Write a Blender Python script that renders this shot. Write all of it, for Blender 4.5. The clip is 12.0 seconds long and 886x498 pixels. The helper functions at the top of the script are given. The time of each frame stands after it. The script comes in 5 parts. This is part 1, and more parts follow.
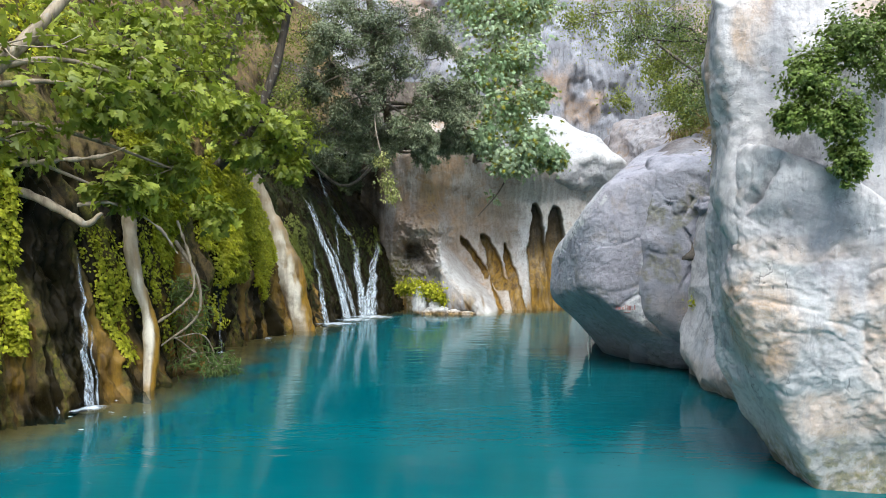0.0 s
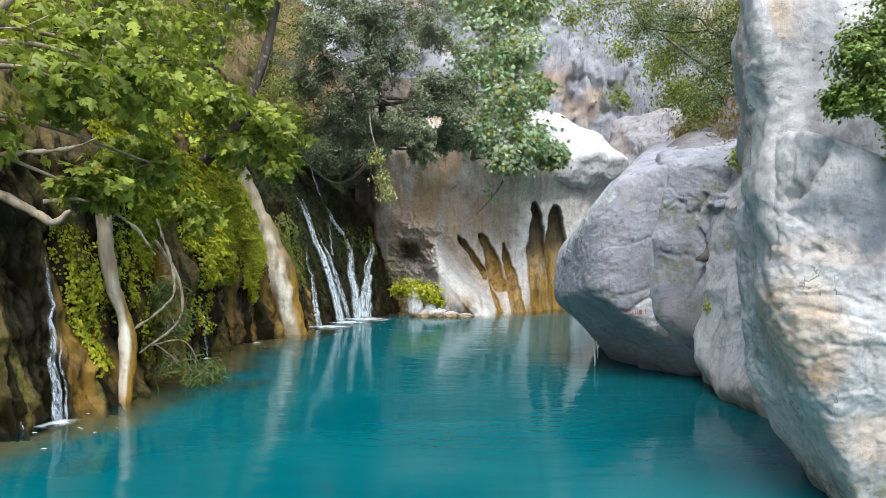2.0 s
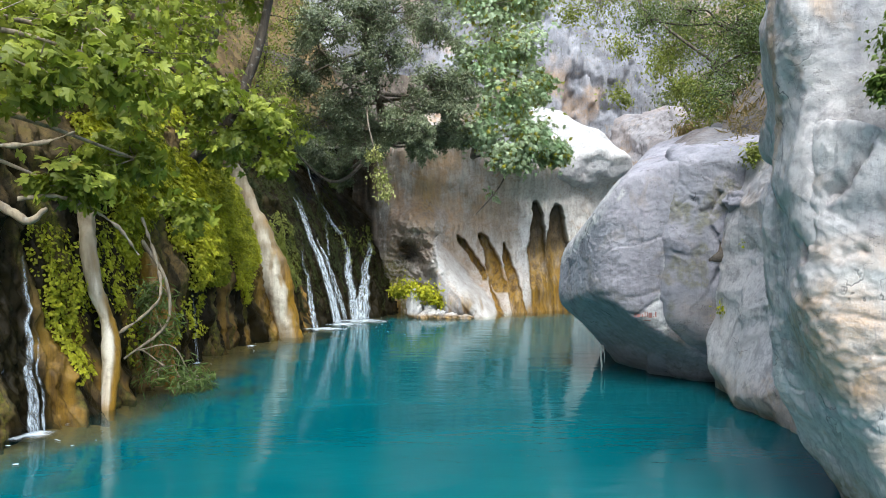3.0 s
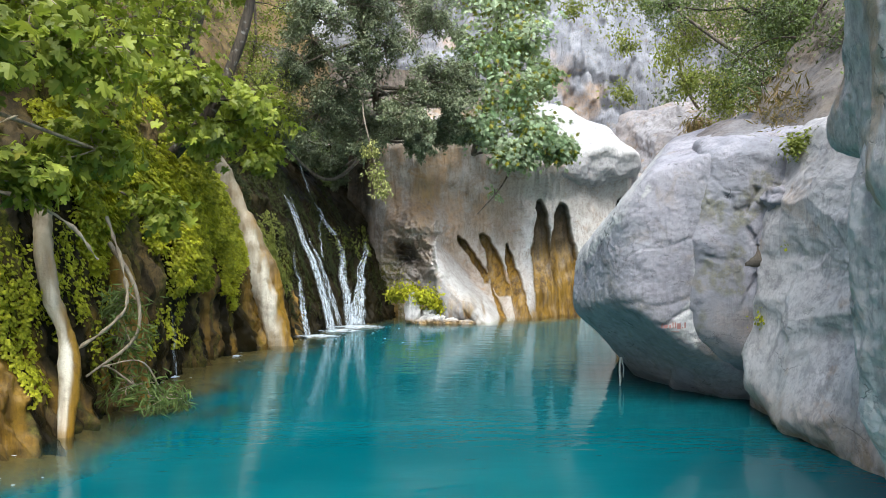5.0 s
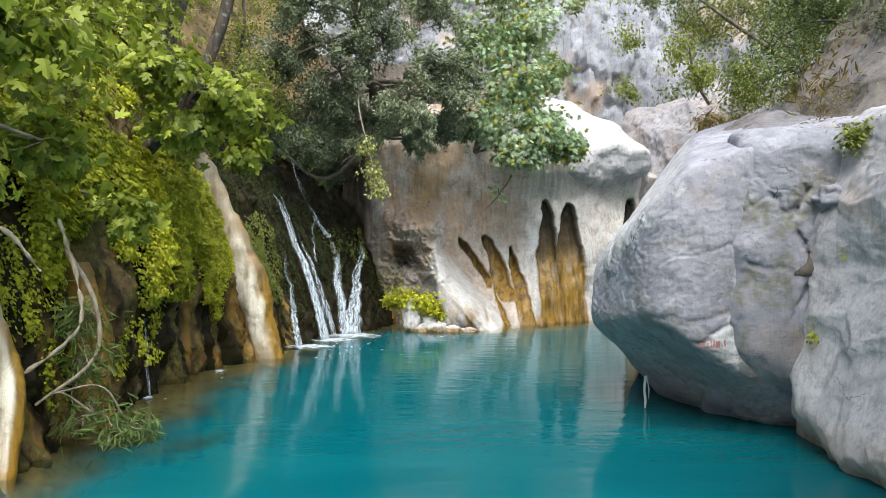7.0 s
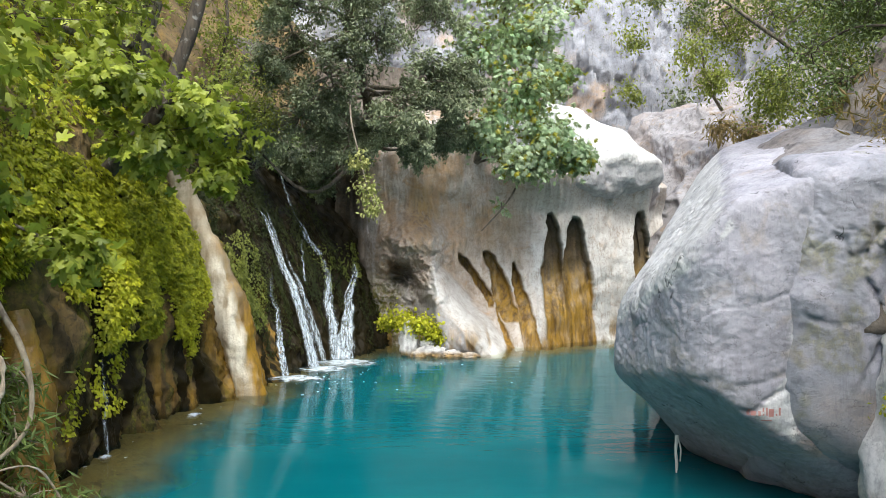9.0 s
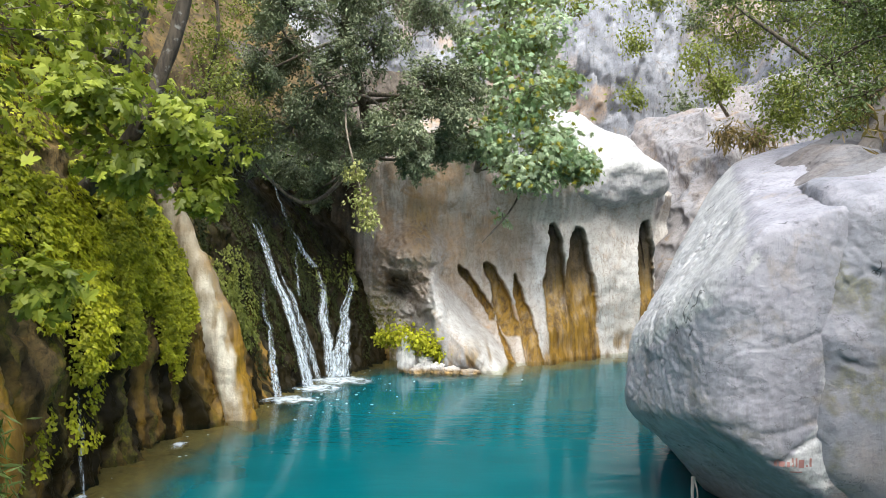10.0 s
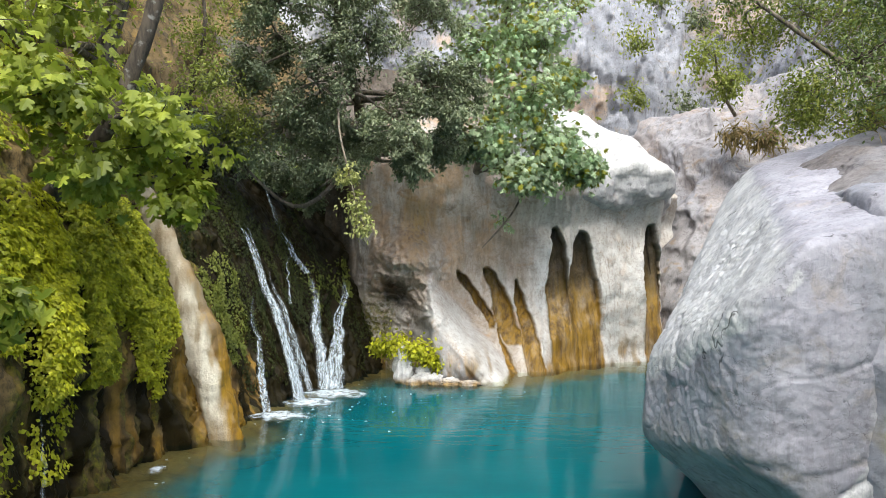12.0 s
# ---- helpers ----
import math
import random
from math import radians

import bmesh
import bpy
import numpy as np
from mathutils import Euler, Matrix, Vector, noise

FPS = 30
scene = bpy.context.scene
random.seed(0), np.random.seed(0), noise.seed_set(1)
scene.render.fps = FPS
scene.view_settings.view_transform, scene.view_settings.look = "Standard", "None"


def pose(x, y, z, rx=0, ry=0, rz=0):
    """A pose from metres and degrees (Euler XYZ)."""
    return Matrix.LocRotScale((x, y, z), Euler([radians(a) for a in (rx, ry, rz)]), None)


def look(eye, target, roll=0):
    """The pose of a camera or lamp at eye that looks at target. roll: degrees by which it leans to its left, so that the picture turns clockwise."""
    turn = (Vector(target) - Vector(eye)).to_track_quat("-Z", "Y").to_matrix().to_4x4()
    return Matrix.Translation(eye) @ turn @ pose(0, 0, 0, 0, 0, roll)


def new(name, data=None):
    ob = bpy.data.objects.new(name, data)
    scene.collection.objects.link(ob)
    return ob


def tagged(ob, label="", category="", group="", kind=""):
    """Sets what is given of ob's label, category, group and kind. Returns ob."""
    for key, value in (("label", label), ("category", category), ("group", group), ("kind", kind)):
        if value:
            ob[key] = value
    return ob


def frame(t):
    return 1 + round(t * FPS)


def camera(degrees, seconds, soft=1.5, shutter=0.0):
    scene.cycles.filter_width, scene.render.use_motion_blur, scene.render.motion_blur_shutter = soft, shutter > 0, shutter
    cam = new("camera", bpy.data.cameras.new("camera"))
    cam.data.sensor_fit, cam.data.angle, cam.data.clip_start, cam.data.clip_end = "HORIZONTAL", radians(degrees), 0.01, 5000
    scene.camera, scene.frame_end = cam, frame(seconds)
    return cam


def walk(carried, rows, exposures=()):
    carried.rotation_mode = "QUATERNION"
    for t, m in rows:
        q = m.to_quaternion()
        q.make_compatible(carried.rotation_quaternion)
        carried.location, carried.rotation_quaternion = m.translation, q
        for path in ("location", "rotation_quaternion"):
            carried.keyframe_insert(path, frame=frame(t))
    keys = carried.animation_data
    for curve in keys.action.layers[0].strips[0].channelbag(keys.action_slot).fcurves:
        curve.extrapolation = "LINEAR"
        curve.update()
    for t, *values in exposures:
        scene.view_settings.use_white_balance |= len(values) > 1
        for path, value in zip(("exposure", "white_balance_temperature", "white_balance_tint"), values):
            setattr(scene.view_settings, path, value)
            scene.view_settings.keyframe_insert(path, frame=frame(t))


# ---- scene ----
cam = camera(65.2, 12.0, soft=0.5)
METRES, EYE, TILT, LEAN, TURN = 5.0, 1.65, 0.0, 0.0, 0.0
ROWS = [
    (0.0, 0.0, 0.0, 0.0, 0.0, 0.0, 0.0),
    (0.5, -0.0015, 0.0196, 0.0005, -0.09, -0.02, 0.01),
    (1.0, -0.0032, 0.0472, 0.0006, -0.18, -0.03, -0.0),
    (1.5, -0.0046, 0.0764, 0.0013, -0.25, -0.03, -0.0),
    (2.0, -0.0061, 0.1123, 0.0016, -0.34, -0.03, 0.01),
    (2.5, -0.0078, 0.1505, 0.0022, -0.42, -0.05, 0.02),
    (3.0, -0.0116, 0.191, 0.0025, -0.5, -0.05, 0.02),
    (5.0, -0.0253, 0.3661, 0.0082, -0.78, -0.03, 0.02),
    (5.5, -0.0278, 0.4096, 0.0106, -0.83, -0.02, 0.03),
    (6.0, -0.0313, 0.4578, 0.0135, -0.89, -0.01, 0.04),
    (6.5, -0.0344, 0.5023, 0.0162, -0.94, -0.01, 0.04),
    (8.5, -0.0394, 0.7033, 0.0698, -1.13, -0.07, 0.05),
    (9.0, -0.0391, 0.7535, 0.0996, -1.19, -0.09, 0.02),
    (9.5, -0.0378, 0.7984, 0.1254, -1.22, -0.1, 0.03),
    (10.0, -0.0371, 0.8459, 0.1495, -1.26, -0.1, 0.02),
    (10.5, -0.0361, 0.8845, 0.1643, -1.3, -0.1, 0.05),
    (11.0, -0.0344, 0.9211, 0.1704, -1.34, -0.09, 0.04),
    (11.5, -0.0338, 0.9463, 0.1703, -1.36, -0.09, 0.04),
    (12.0, -0.0353, 0.966, 0.17, -1.42, -0.1, 0.03),
]
walk(cam, [(t, pose(0, 0, EYE, TILT, LEAN, TURN) @ pose(METRES * x, METRES * y, METRES * z, 90 + pitch, roll, yaw)) for t, x, y, z, yaw, pitch, roll in ROWS],
     [(0.0, 0.88, 5980, 8.5), (3.0, 0.97, 6030, 8.5), (6.0, 1.06, 6170, 8.5), (8.5, 1.1, 6270, 8.5), (12.0, 1.04, 6330, 8.5)])

# ---- sky, sun, exposure ----
SUN_EL, SUN_AZ = 56.0, 178.0          # degrees; azimuth clockwise from +y
world = bpy.data.worlds.new("sky")
scene.world = world
world.use_nodes = True
wn = world.node_tree
sky = wn.nodes.new("ShaderNodeTexSky")
sky.sky_type = "NISHITA"
sky.sun_disc = False
sky.sun_elevation, sky.sun_rotation = radians(SUN_EL), radians(SUN_AZ)
sky.air_density, sky.dust_density = 1.0, 3.0
bg = wn.nodes["Background"]
wn.links.new(sky.outputs["Color"], bg.inputs["Color"])
bg.inputs["Strength"].default_value = 0.15
sun = new("sun", bpy.data.lights.new("sun", "SUN"))
sun.data.energy, sun.data.angle, sun.data.color = 2.3, radians(50), (0.94, 0.97, 0.92)
az, el = radians(SUN_AZ), radians(SUN_EL)
sun.matrix_world = look((0, 0, 0), (-math.sin(az) * math.cos(el), -math.cos(az) * math.cos(el), -math.sin(el)))

# ---- noise and mesh tools ----
RNG = np.random.default_rng(7)
GRAD = RNG.normal(size=(256, 3))
GRAD /= np.linalg.norm(GRAD, axis=1)[:, None]
PERM = RNG.permutation(256)
JIT = RNG.random((256, 3)).astype(np.float32)
PERM2 = np.concatenate([PERM, PERM, PERM]).astype(np.int32)
GX, GY, GZ = (np.ascontiguousarray(GRAD[:, k], dtype=np.float32) for k in range(3))


def cell(i):
    return PERM[(PERM[(PERM[i[..., 0] & 255] + i[..., 1]) & 255] + i[..., 2]) & 255]


def perlin(p):
    p = np.asarray(p, dtype=np.float32)
    i = np.floor(p)
    f = p - i
    i = i.astype(np.int32) & 255
    w = f * f * f * (f * (f * 6 - 15) + 10)
    xs = (PERM2[i[..., 0]], PERM2[i[..., 0] + 1])
    out = 0
    for dx in (0, 1):
        wx = w[..., 0] if dx else 1 - w[..., 0]
        fx = f[..., 0] - dx
        for dy in (0, 1):
            h = PERM2[xs[dx] + i[..., 1] + dy]
            wy = wx * (w[..., 1] if dy else 1 - w[..., 1])
            fy = f[..., 1] - dy
            for dz in (0, 1):
                g = PERM2[h + i[..., 2] + dz]
                out = out + wy * (w[..., 2] if dz else 1 - w[..., 2]) * (GX[g] * fx + GY[g] * fy + GZ[g] * (f[..., 2] - dz))
    return out * 1.5


def fbm(p, scale=1.0, octaves=5, gain=0.5, ridged=False):
    out, a, q = 0, 1.0, np.asarray(p) * scale
    for _ in range(octaves):
        n = perlin(q)
        out = out + a * ((1 - 2 * np.abs(n)) if ridged else n)
        a, q = a * gain, q * 2.03 + 17.3
    return out


def worley(p, scale=1.0):
    q = np.asarray(p, dtype=np.float32) * np.float32(scale)
    i = np.floor(q - 0.5).astype(np.int32)
    f1 = np.full(q.shape[:-1], 9.0, dtype=np.float32)
    f2 = f1.copy()
    for dx in (0, 1):
        for dy in (0, 1):
            for dz in (0, 1):
                c = i + np.array((dx, dy, dz), dtype=np.int32)
                d = c + 0.2 + 0.6 * JIT[cell(c)] - q
                d = np.sqrt(np.einsum("...i,...i->...", d, d))
                f2 = np.minimum(f2, np.maximum(f1, d))
                f1 = np.minimum(f1, d)
    return f1, f2


def cracks(p, scale, width):
    """1 on the lines between cells, 0 away from them."""
    q = np.asarray(p) + 0.4 * np.stack([fbm(np.asarray(p) + k * 31.7, scale * 1.3, 2) for k in range(3)], -1) / scale
    f1, f2 = worley(q, scale)
    return np.clip(1 - (f2 - f1) / width, 0, 1) ** 2


def smooth(a, b, x):
    t = np.clip((np.asarray(x, float) - a) / (b - a), 0, 1)
    return t * t * (3 - 2 * t)


def spline(points, n):
    """n points on a smooth curve through the given ones."""
    p = np.asarray(points, float)
    p = np.vstack([2 * p[0] - p[1], p, 2 * p[-1] - p[-2]])
    t = np.linspace(0, len(p) - 3 - 1e-9, n)
    k = t.astype(int)
    f = (t - k)[:, None]
    a, b, c, d = p[k], p[k + 1], p[k + 2], p[k + 3]
    return 0.5 * (2 * b + (c - a) * f + (2 * a - 5 * b + 4 * c - d) * f ** 2 + (3 * b - a - 3 * c + d) * f ** 3)


def mesh_data(name, verts, faces, material, soft=True, attrs=None):
    verts = np.ascontiguousarray(verts, dtype=np.float32).reshape(-1, 3)
    faces = np.ascontiguousarray(faces, dtype=np.int32)
    me = bpy.data.meshes.new(name)
    m, k = faces.shape
    me.vertices.add(len(verts))
    me.vertices.foreach_set("co", verts.ravel())
    me.loops.add(m * k)
    me.loops.foreach_set("vertex_index", faces.ravel())
    me.polygons.add(m)
    me.polygons.foreach_set("loop_start", np.arange(0, m * k, k, dtype=np.int32))
    me.polygons.foreach_set("use_smooth", np.full(m, soft))
    for key, values in (attrs or {}).items():
        at = me.attributes.new(key, "FLOAT", "POINT")
        at.data.foreach_set("value", np.ascontiguousarray(values, dtype=np.float32).ravel())
    me.update(calc_edges=True)
    me.validate()
    me.materials.append(material)
    return me


def thing(name, place, label, category, group="", kind=""):
    """An empty at the thing's base."""
    ob = new(name)
    ob.location = place
    ob.empty_display_size = 0.1
    return tagged(ob, label, category, group, kind)


def part(name, data, parent, label=""):
    """A mesh, given in the world's metres, under a thing or a part."""
    ob = new(name, data)
    ob.parent = parent
    at = Vector(parent.location)
    if parent.parent:
        at += parent.parent.location
    ob.matrix_parent_inverse = Matrix.Translation(-at)
    return tagged(ob, label)


def grid_faces(nu, nv, wrap=False):
    i, j = np.meshgrid(np.arange(nu if wrap else nu - 1), np.arange(nv - 1), indexing="ij")
    a = i * nv + j
    b = ((i + 1) % nu) * nv + j
    return np.stack([a, b, b + 1, a + 1], -1).reshape(-1, 4)


def cube_sphere(n):
    a = np.tan(np.linspace(-1, 1, n) * math.pi / 4)
    u, v = np.meshgrid(a, a, indexing="ij")
    one = np.ones_like(u)
    sides = [(one, u, v), (-one, v, u), (v, one, u), (u, -one, v), (u, v, one), (v, u, -one)]
    p = np.concatenate([np.stack(s, -1).reshape(-1, 3) for s in sides])
    f = np.concatenate([grid_faces(n, n) + k * n * n for k in range(6)])
    p /= np.linalg.norm(p, axis=1)[:, None]
    _, first, back = np.unique(np.round(p * 1e5).astype(np.int64), axis=0, return_index=True, return_inverse=True)
    return p[first], back.ravel()[f]


def blob(centre, planes, n, power=9):
    """A rounded many-sided body round centre. planes: outward normal and a point on each side."""
    d, f = cube_sphere(n)
    c = np.array(centre, float)
    s = 0
    for nx, ny, nz, px, py, pz in planes:
        nn = np.array((nx, ny, nz), float)
        nn /= np.linalg.norm(nn)
        s = s + np.maximum(d @ nn / (nn @ (np.array((px, py, pz)) - c)), 0) ** power
    return c, d, s ** (-1 / power), f


def tube(points, radii, sides=8, n=None, rough=0.0):
    """A bent, tapered, closed branch."""
    n = n or max(4, 4 * len(points))
    p = spline(points, n)
    r = np.interp(np.linspace(0, 1, n), np.linspace(0, 1, len(radii)), radii)
    t = np.gradient(p, axis=0)
    t /= np.linalg.norm(t, axis=1)[:, None]
    up = np.array((0.31, 0.22, 0.92))
    a = np.cross(t, up)
    a /= np.linalg.norm(a, axis=1)[:, None]
    b = np.cross(t, a)
    w = np.linspace(0, 2 * math.pi, sides, endpoint=False)
    ring = np.cos(w)[None, :, None] * a[:, None] + np.sin(w)[None, :, None] * b[:, None]
    x = p[:, None] + ring * r[:, None, None]
    if rough:
        x = x + ring * (rough * fbm(x, 9, 3))[..., None]
    v = np.concatenate([x.reshape(-1, 3), p[:1], p[-1:]])
    f = []
    for i in range(n - 1):
        for j in range(sides):
            k = (j + 1) % sides
            f.append((i * sides + j, i * sides + k, (i + 1) * sides + k, (i + 1) * sides + j))
    e = n * sides
    for j in range(sides):
        k = (j + 1) % sides
        f.append((e, k, j, e))
        f.append((e + 1, (n - 1) * sides + j, (n - 1) * sides + k, e + 1))
    return v, np.array(f)


def joined(pieces):
    vs, fs, o = [], [], 0
    for v, f in pieces:
        vs.append(v)
        fs.append(f + o)
        o += len(v)
    return np.concatenate(vs), np.concatenate(fs)


def leaf_shape(kind):
    """Outline of one leaf about 1 long, base at the origin, tip along +y; a triangle fan round its heart."""
    if kind == "lobed":
        o = [(0, 0), (.34, 0), (.45, .15), (.25, .3), (.52, .5), (.45, .68), (.19, .55), (.2, .8), (0, 1), (-.2, .8), (-.19, .55), (-.45, .68), (-.52, .5), (-.25, .3), (-.45, .15), (-.34, 0)]
        h = (0, .33)
    elif kind == "ivy":
        o = [(0, 0), (.3, -.02), (.45, .35), (.2, .45), (0, 1), (-.2, .45), (-.45, .35), (-.3, -.02)]
        h = (0, .3)
    elif kind == "oval":
        o = [(0, 0), (.24, .35), (.17, .75), (0, 1), (-.17, .75), (-.24, .35)]
        h = (0, .5)
    elif kind == "fan":
        o = [(0, 0), (.42, .55), (.15, .95), (-.15, .95), (-.42, .55)]
        h = (0, .5)
    else:
        o = [(0, 0), (.09, .45), (0, 1), (-.09, .45)]
        h = (0, .45)
    v = [(h[0], h[1], 0.0)] + [(x, y, -0.35 * abs(x) - 0.12 * y * y) for x, y in o]
    m = len(o)
    return np.array(v), np.array([(0, 1 + i, 1 + (i + 1) % m) for i in range(m)])


def leaves(places, outward, size, kind, rng, droop=0.35, spread=0.7, vary=0.35):
    """Many leaves: at places, their faces turned mostly to outward and up, tips hanging."""
    tv, tf = leaf_shape(kind)
    n = len(places)
    z = outward + spread * rng.normal(size=(n, 3)) + np.array((0, 0, 0.55))
    z /= np.linalg.norm(z, axis=1)[:, None]
    y = rng.normal(size=(n, 3)) + outward * 0.5 + np.array((0, 0, -droop * 2.5))
    y -= np.sum(y * z, 1)[:, None] * z
    y /= np.linalg.norm(y, axis=1)[:, None]
    x = np.cross(y, z)
    s = size * (1 + vary * rng.uniform(-1, 1, n))
    rot = np.stack([x, y, z], -1) * s[:, None, None]
    v = np.einsum("nij,kj->nki", rot, tv) + places[:, None]
    f = tf[None] + (np.arange(n) * len(tv))[:, None, None]
    return v.reshape(-1, 3), f.reshape(-1, 3)

# ---- materials ----
class Nodes:
    """A node material under construction."""

    def __init__(self, name):
        self.mat = bpy.data.materials.new(name)
        self.mat.use_nodes = True
        self.tree = self.mat.node_tree
        self.bsdf = self.tree.nodes["Principled BSDF"]
        self.out = self.tree.nodes["Material Output"]
        self.place = self.add("ShaderNodeTexCoord").outputs["Object"]

    def add(self, kind):
        return self.tree.nodes.new(kind)

    def link(self, a, b):
        self.tree.links.new(a, b)

    def feed(self, socket, value):
        if isinstance(value, bpy.types.NodeSocket):
            self.link(value, socket)
        elif isinstance(value, tuple) and len(value) == 3 and socket.type == "RGBA":
            socket.default_value = (*value, 1)
        else:
            socket.default_value = value

    def stretched(self, sx, sy, sz):
        m = self.add("ShaderNodeMapping")
        self.link(self.place, m.inputs["Vector"])
        m.inputs["Scale"].default_value = (sx, sy, sz)
        return m.outputs["Vector"]

    def noise(self, scale, detail=5, rough=0.55, at=None, warp=0.0):
        n = self.add("ShaderNodeTexNoise")
        self.link(at or self.place, n.inputs["Vector"])
        n.inputs["Scale"].default_value, n.inputs["Detail"].default_value = scale, detail
        n.inputs["Roughness"].default_value, n.inputs["Distortion"].default_value = rough, warp
        return n.outputs["Fac"]

    def edges(self, scale, at=None):
        n = self.add("ShaderNodeTexVoronoi")
        n.feature = "DISTANCE_TO_EDGE"
        self.link(at or self.place, n.inputs["Vector"])
        n.inputs["Scale"].default_value = scale
        return n.outputs["Distance"]

    def warped(self, scale, amount, at=None):
        n = self.add("ShaderNodeTexNoise")
        self.link(at or self.place, n.inputs["Vector"])
        n.inputs["Scale"].default_value, n.inputs["Detail"].default_value = scale, 4
        m = self.add("ShaderNodeVectorMath")
        m.operation = "MULTIPLY_ADD"
        self.link(n.outputs["Color"], m.inputs[0])
        m.inputs[1].default_value = (amount, amount, amount)
        self.link(at or self.place, m.inputs[2])
        return m.outputs["Vector"]

    def span(self, value, a, b, lo=0.0, hi=1.0):
        n = self.add("ShaderNodeMapRange")
        n.interpolation_type = "SMOOTHSTEP"
        for key, x in (("Value", value), ("From Min", a), ("From Max", b), ("To Min", lo), ("To Max", hi)):
            self.feed(n.inputs[key], x)
        return n.outputs["Result"]

    def math(self, op, a, b=0.0):
        n = self.add("ShaderNodeMath")
        n.operation = op
        self.feed(n.inputs[0], a)
        self.feed(n.inputs[1], b)
        return n.outputs["Value"]

    def mix(self, fac, a, b, blend="MIX"):
        n = self.add("ShaderNodeMix")
        n.data_type, n.blend_type = "RGBA", blend
        for key, x in ((0, fac), (6, a), (7, b)):
            self.feed(n.inputs[key], x)
        return n.outputs[2]

    def attr(self, key):
        n = self.add("ShaderNodeAttribute")
        n.attribute_name = key
        return n.outputs["Fac"]

    def bump(self, height, strength, distance, after=None):
        n = self.add("ShaderNodeBump")
        self.feed(n.inputs["Height"], height)
        n.inputs["Strength"].default_value, n.inputs["Distance"].default_value = strength, distance
        if after:
            self.link(after, n.inputs["Normal"])
        return n.outputs["Normal"]

    def done(self, colour, rough, normal=None, spec=0.5):
        self.feed(self.bsdf.inputs["Base Color"], colour)
        self.feed(self.bsdf.inputs["Roughness"], rough)
        self.bsdf.inputs["Specular IOR Level"].default_value = spec
        if normal:
            self.link(normal, self.bsdf.inputs["Normal"])
        return self.mat


def rock(name, pale, mid, dark, rust, streaks=0.5, crack=0.5, grain=34.0, relief=1.0):
    """Limestone: patches of three tones, run-off streaks, fine cracks; stains, painted light and shade where the mesh
    says so.
    """
    g = Nodes(name)
    big, middle, fine = g.noise(0.9, 9, 0.65, warp=0.6), g.noise(3.1, 10, 0.72, warp=0.5), g.noise(grain, 9, 0.75)
    c = g.mix(g.span(big, 0.36, 0.62), mid, pale)
    c = g.mix(g.span(middle, 0.53, 0.66, 0, 0.7), c, dark)
    c = g.mix(g.span(g.noise(4.6, 10, 0.7, warp=0.8), 0.6, 0.66, 0, 0.5), c, pale)
    c = g.mix(g.span(g.noise(2.1, 6, 0.6, warp=1.0), 0.56, 0.7, 0, 0.55), c, rust)
    run = g.noise(1.0, 6, 0.6, at=g.stretched(7, 7, 0.5))
    c = g.mix(g.span(run, 0.54, 0.72, 0, streaks), c, dark)
    c = g.mix(g.span(run, 0.28, 0.42, streaks * 0.7, 0), c, pale)
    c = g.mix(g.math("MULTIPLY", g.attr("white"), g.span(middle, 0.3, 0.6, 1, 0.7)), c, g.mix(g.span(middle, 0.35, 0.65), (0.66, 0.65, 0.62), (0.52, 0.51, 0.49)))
    c = g.mix(g.math("MULTIPLY", g.attr("peach"), g.span(middle, 0.35, 0.6, 0.35, 1)), c, (0.55, 0.36, 0.21))
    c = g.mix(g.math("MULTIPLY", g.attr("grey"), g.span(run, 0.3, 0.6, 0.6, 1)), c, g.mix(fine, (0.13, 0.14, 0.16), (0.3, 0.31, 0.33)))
    c = g.mix(g.math("MULTIPLY", g.attr("moss"), g.span(g.noise(11, 6), 0.38, 0.58, 0.25, 1)), c, g.mix(g.span(fine, 0.35, 0.65), (0.05, 0.06, 0.008), (0.22, 0.19, 0.015)))
    c = g.mix(g.span(g.noise(45, 5, 0.7), 0.48, 0.64, 0, 0.16), c, dark)
    scab = g.noise(8.5, 12, 0.78)
    c = g.mix(g.span(scab, 0.53, 0.57, 0, 0.3), c, dark)
    c = g.mix(g.span(scab, 0.4, 0.44, 0.3, 0), c, pale)
    drip = g.noise(1.0, 8, 0.7, at=g.stretched(26, 26, 2.2))
    c = g.mix(g.math("MULTIPLY", g.span(drip, 0.52, 0.6, 0, streaks * 0.8), g.span(g.noise(1.4, 4), 0.42, 0.6)), c, dark)
    c = g.mix(g.span(g.noise(33, 6, 0.7), 0.6, 0.7, 0, 0.2), c, pale)
    vein = g.span(g.math("ABSOLUTE", g.math("SUBTRACT", g.noise(1.3, 5, 0.55, warp=0.3), 0.5)), 0.0, 0.006, 1, 0)
    vein = g.math("MULTIPLY", vein, g.span(g.noise(1.9, 3), 0.56, 0.62, 0, crack))
    seam = g.span(g.math("ABSOLUTE", g.math("SUBTRACT", g.noise(3.4, 6, 0.6, at=g.stretched(1, 1, 1.8)), 0.5)), 0.0, 0.008, 1, 0)
    lines = g.math("MAXIMUM", vein, g.math("MULTIPLY", seam, g.span(g.noise(2.3, 3), 0.54, 0.6, 0, crack * 0.7)))
    c = g.mix(g.math("MULTIPLY", g.attr("rust"), g.span(g.noise(5, 7, 0.7, at=g.stretched(1, 1, 0.25)), 0.3, 0.55, 0.7, 1)), c,
              g.mix(g.span(g.noise(1.0, 6, 0.65, at=g.stretched(8, 8, 0.5)), 0.38, 0.66), (0.32, 0.18, 0.02), (0.1, 0.052, 0.008)))
    # near-black for wet rock and for shade painted into recesses
    wet_shade = g.attr("wet_shade")
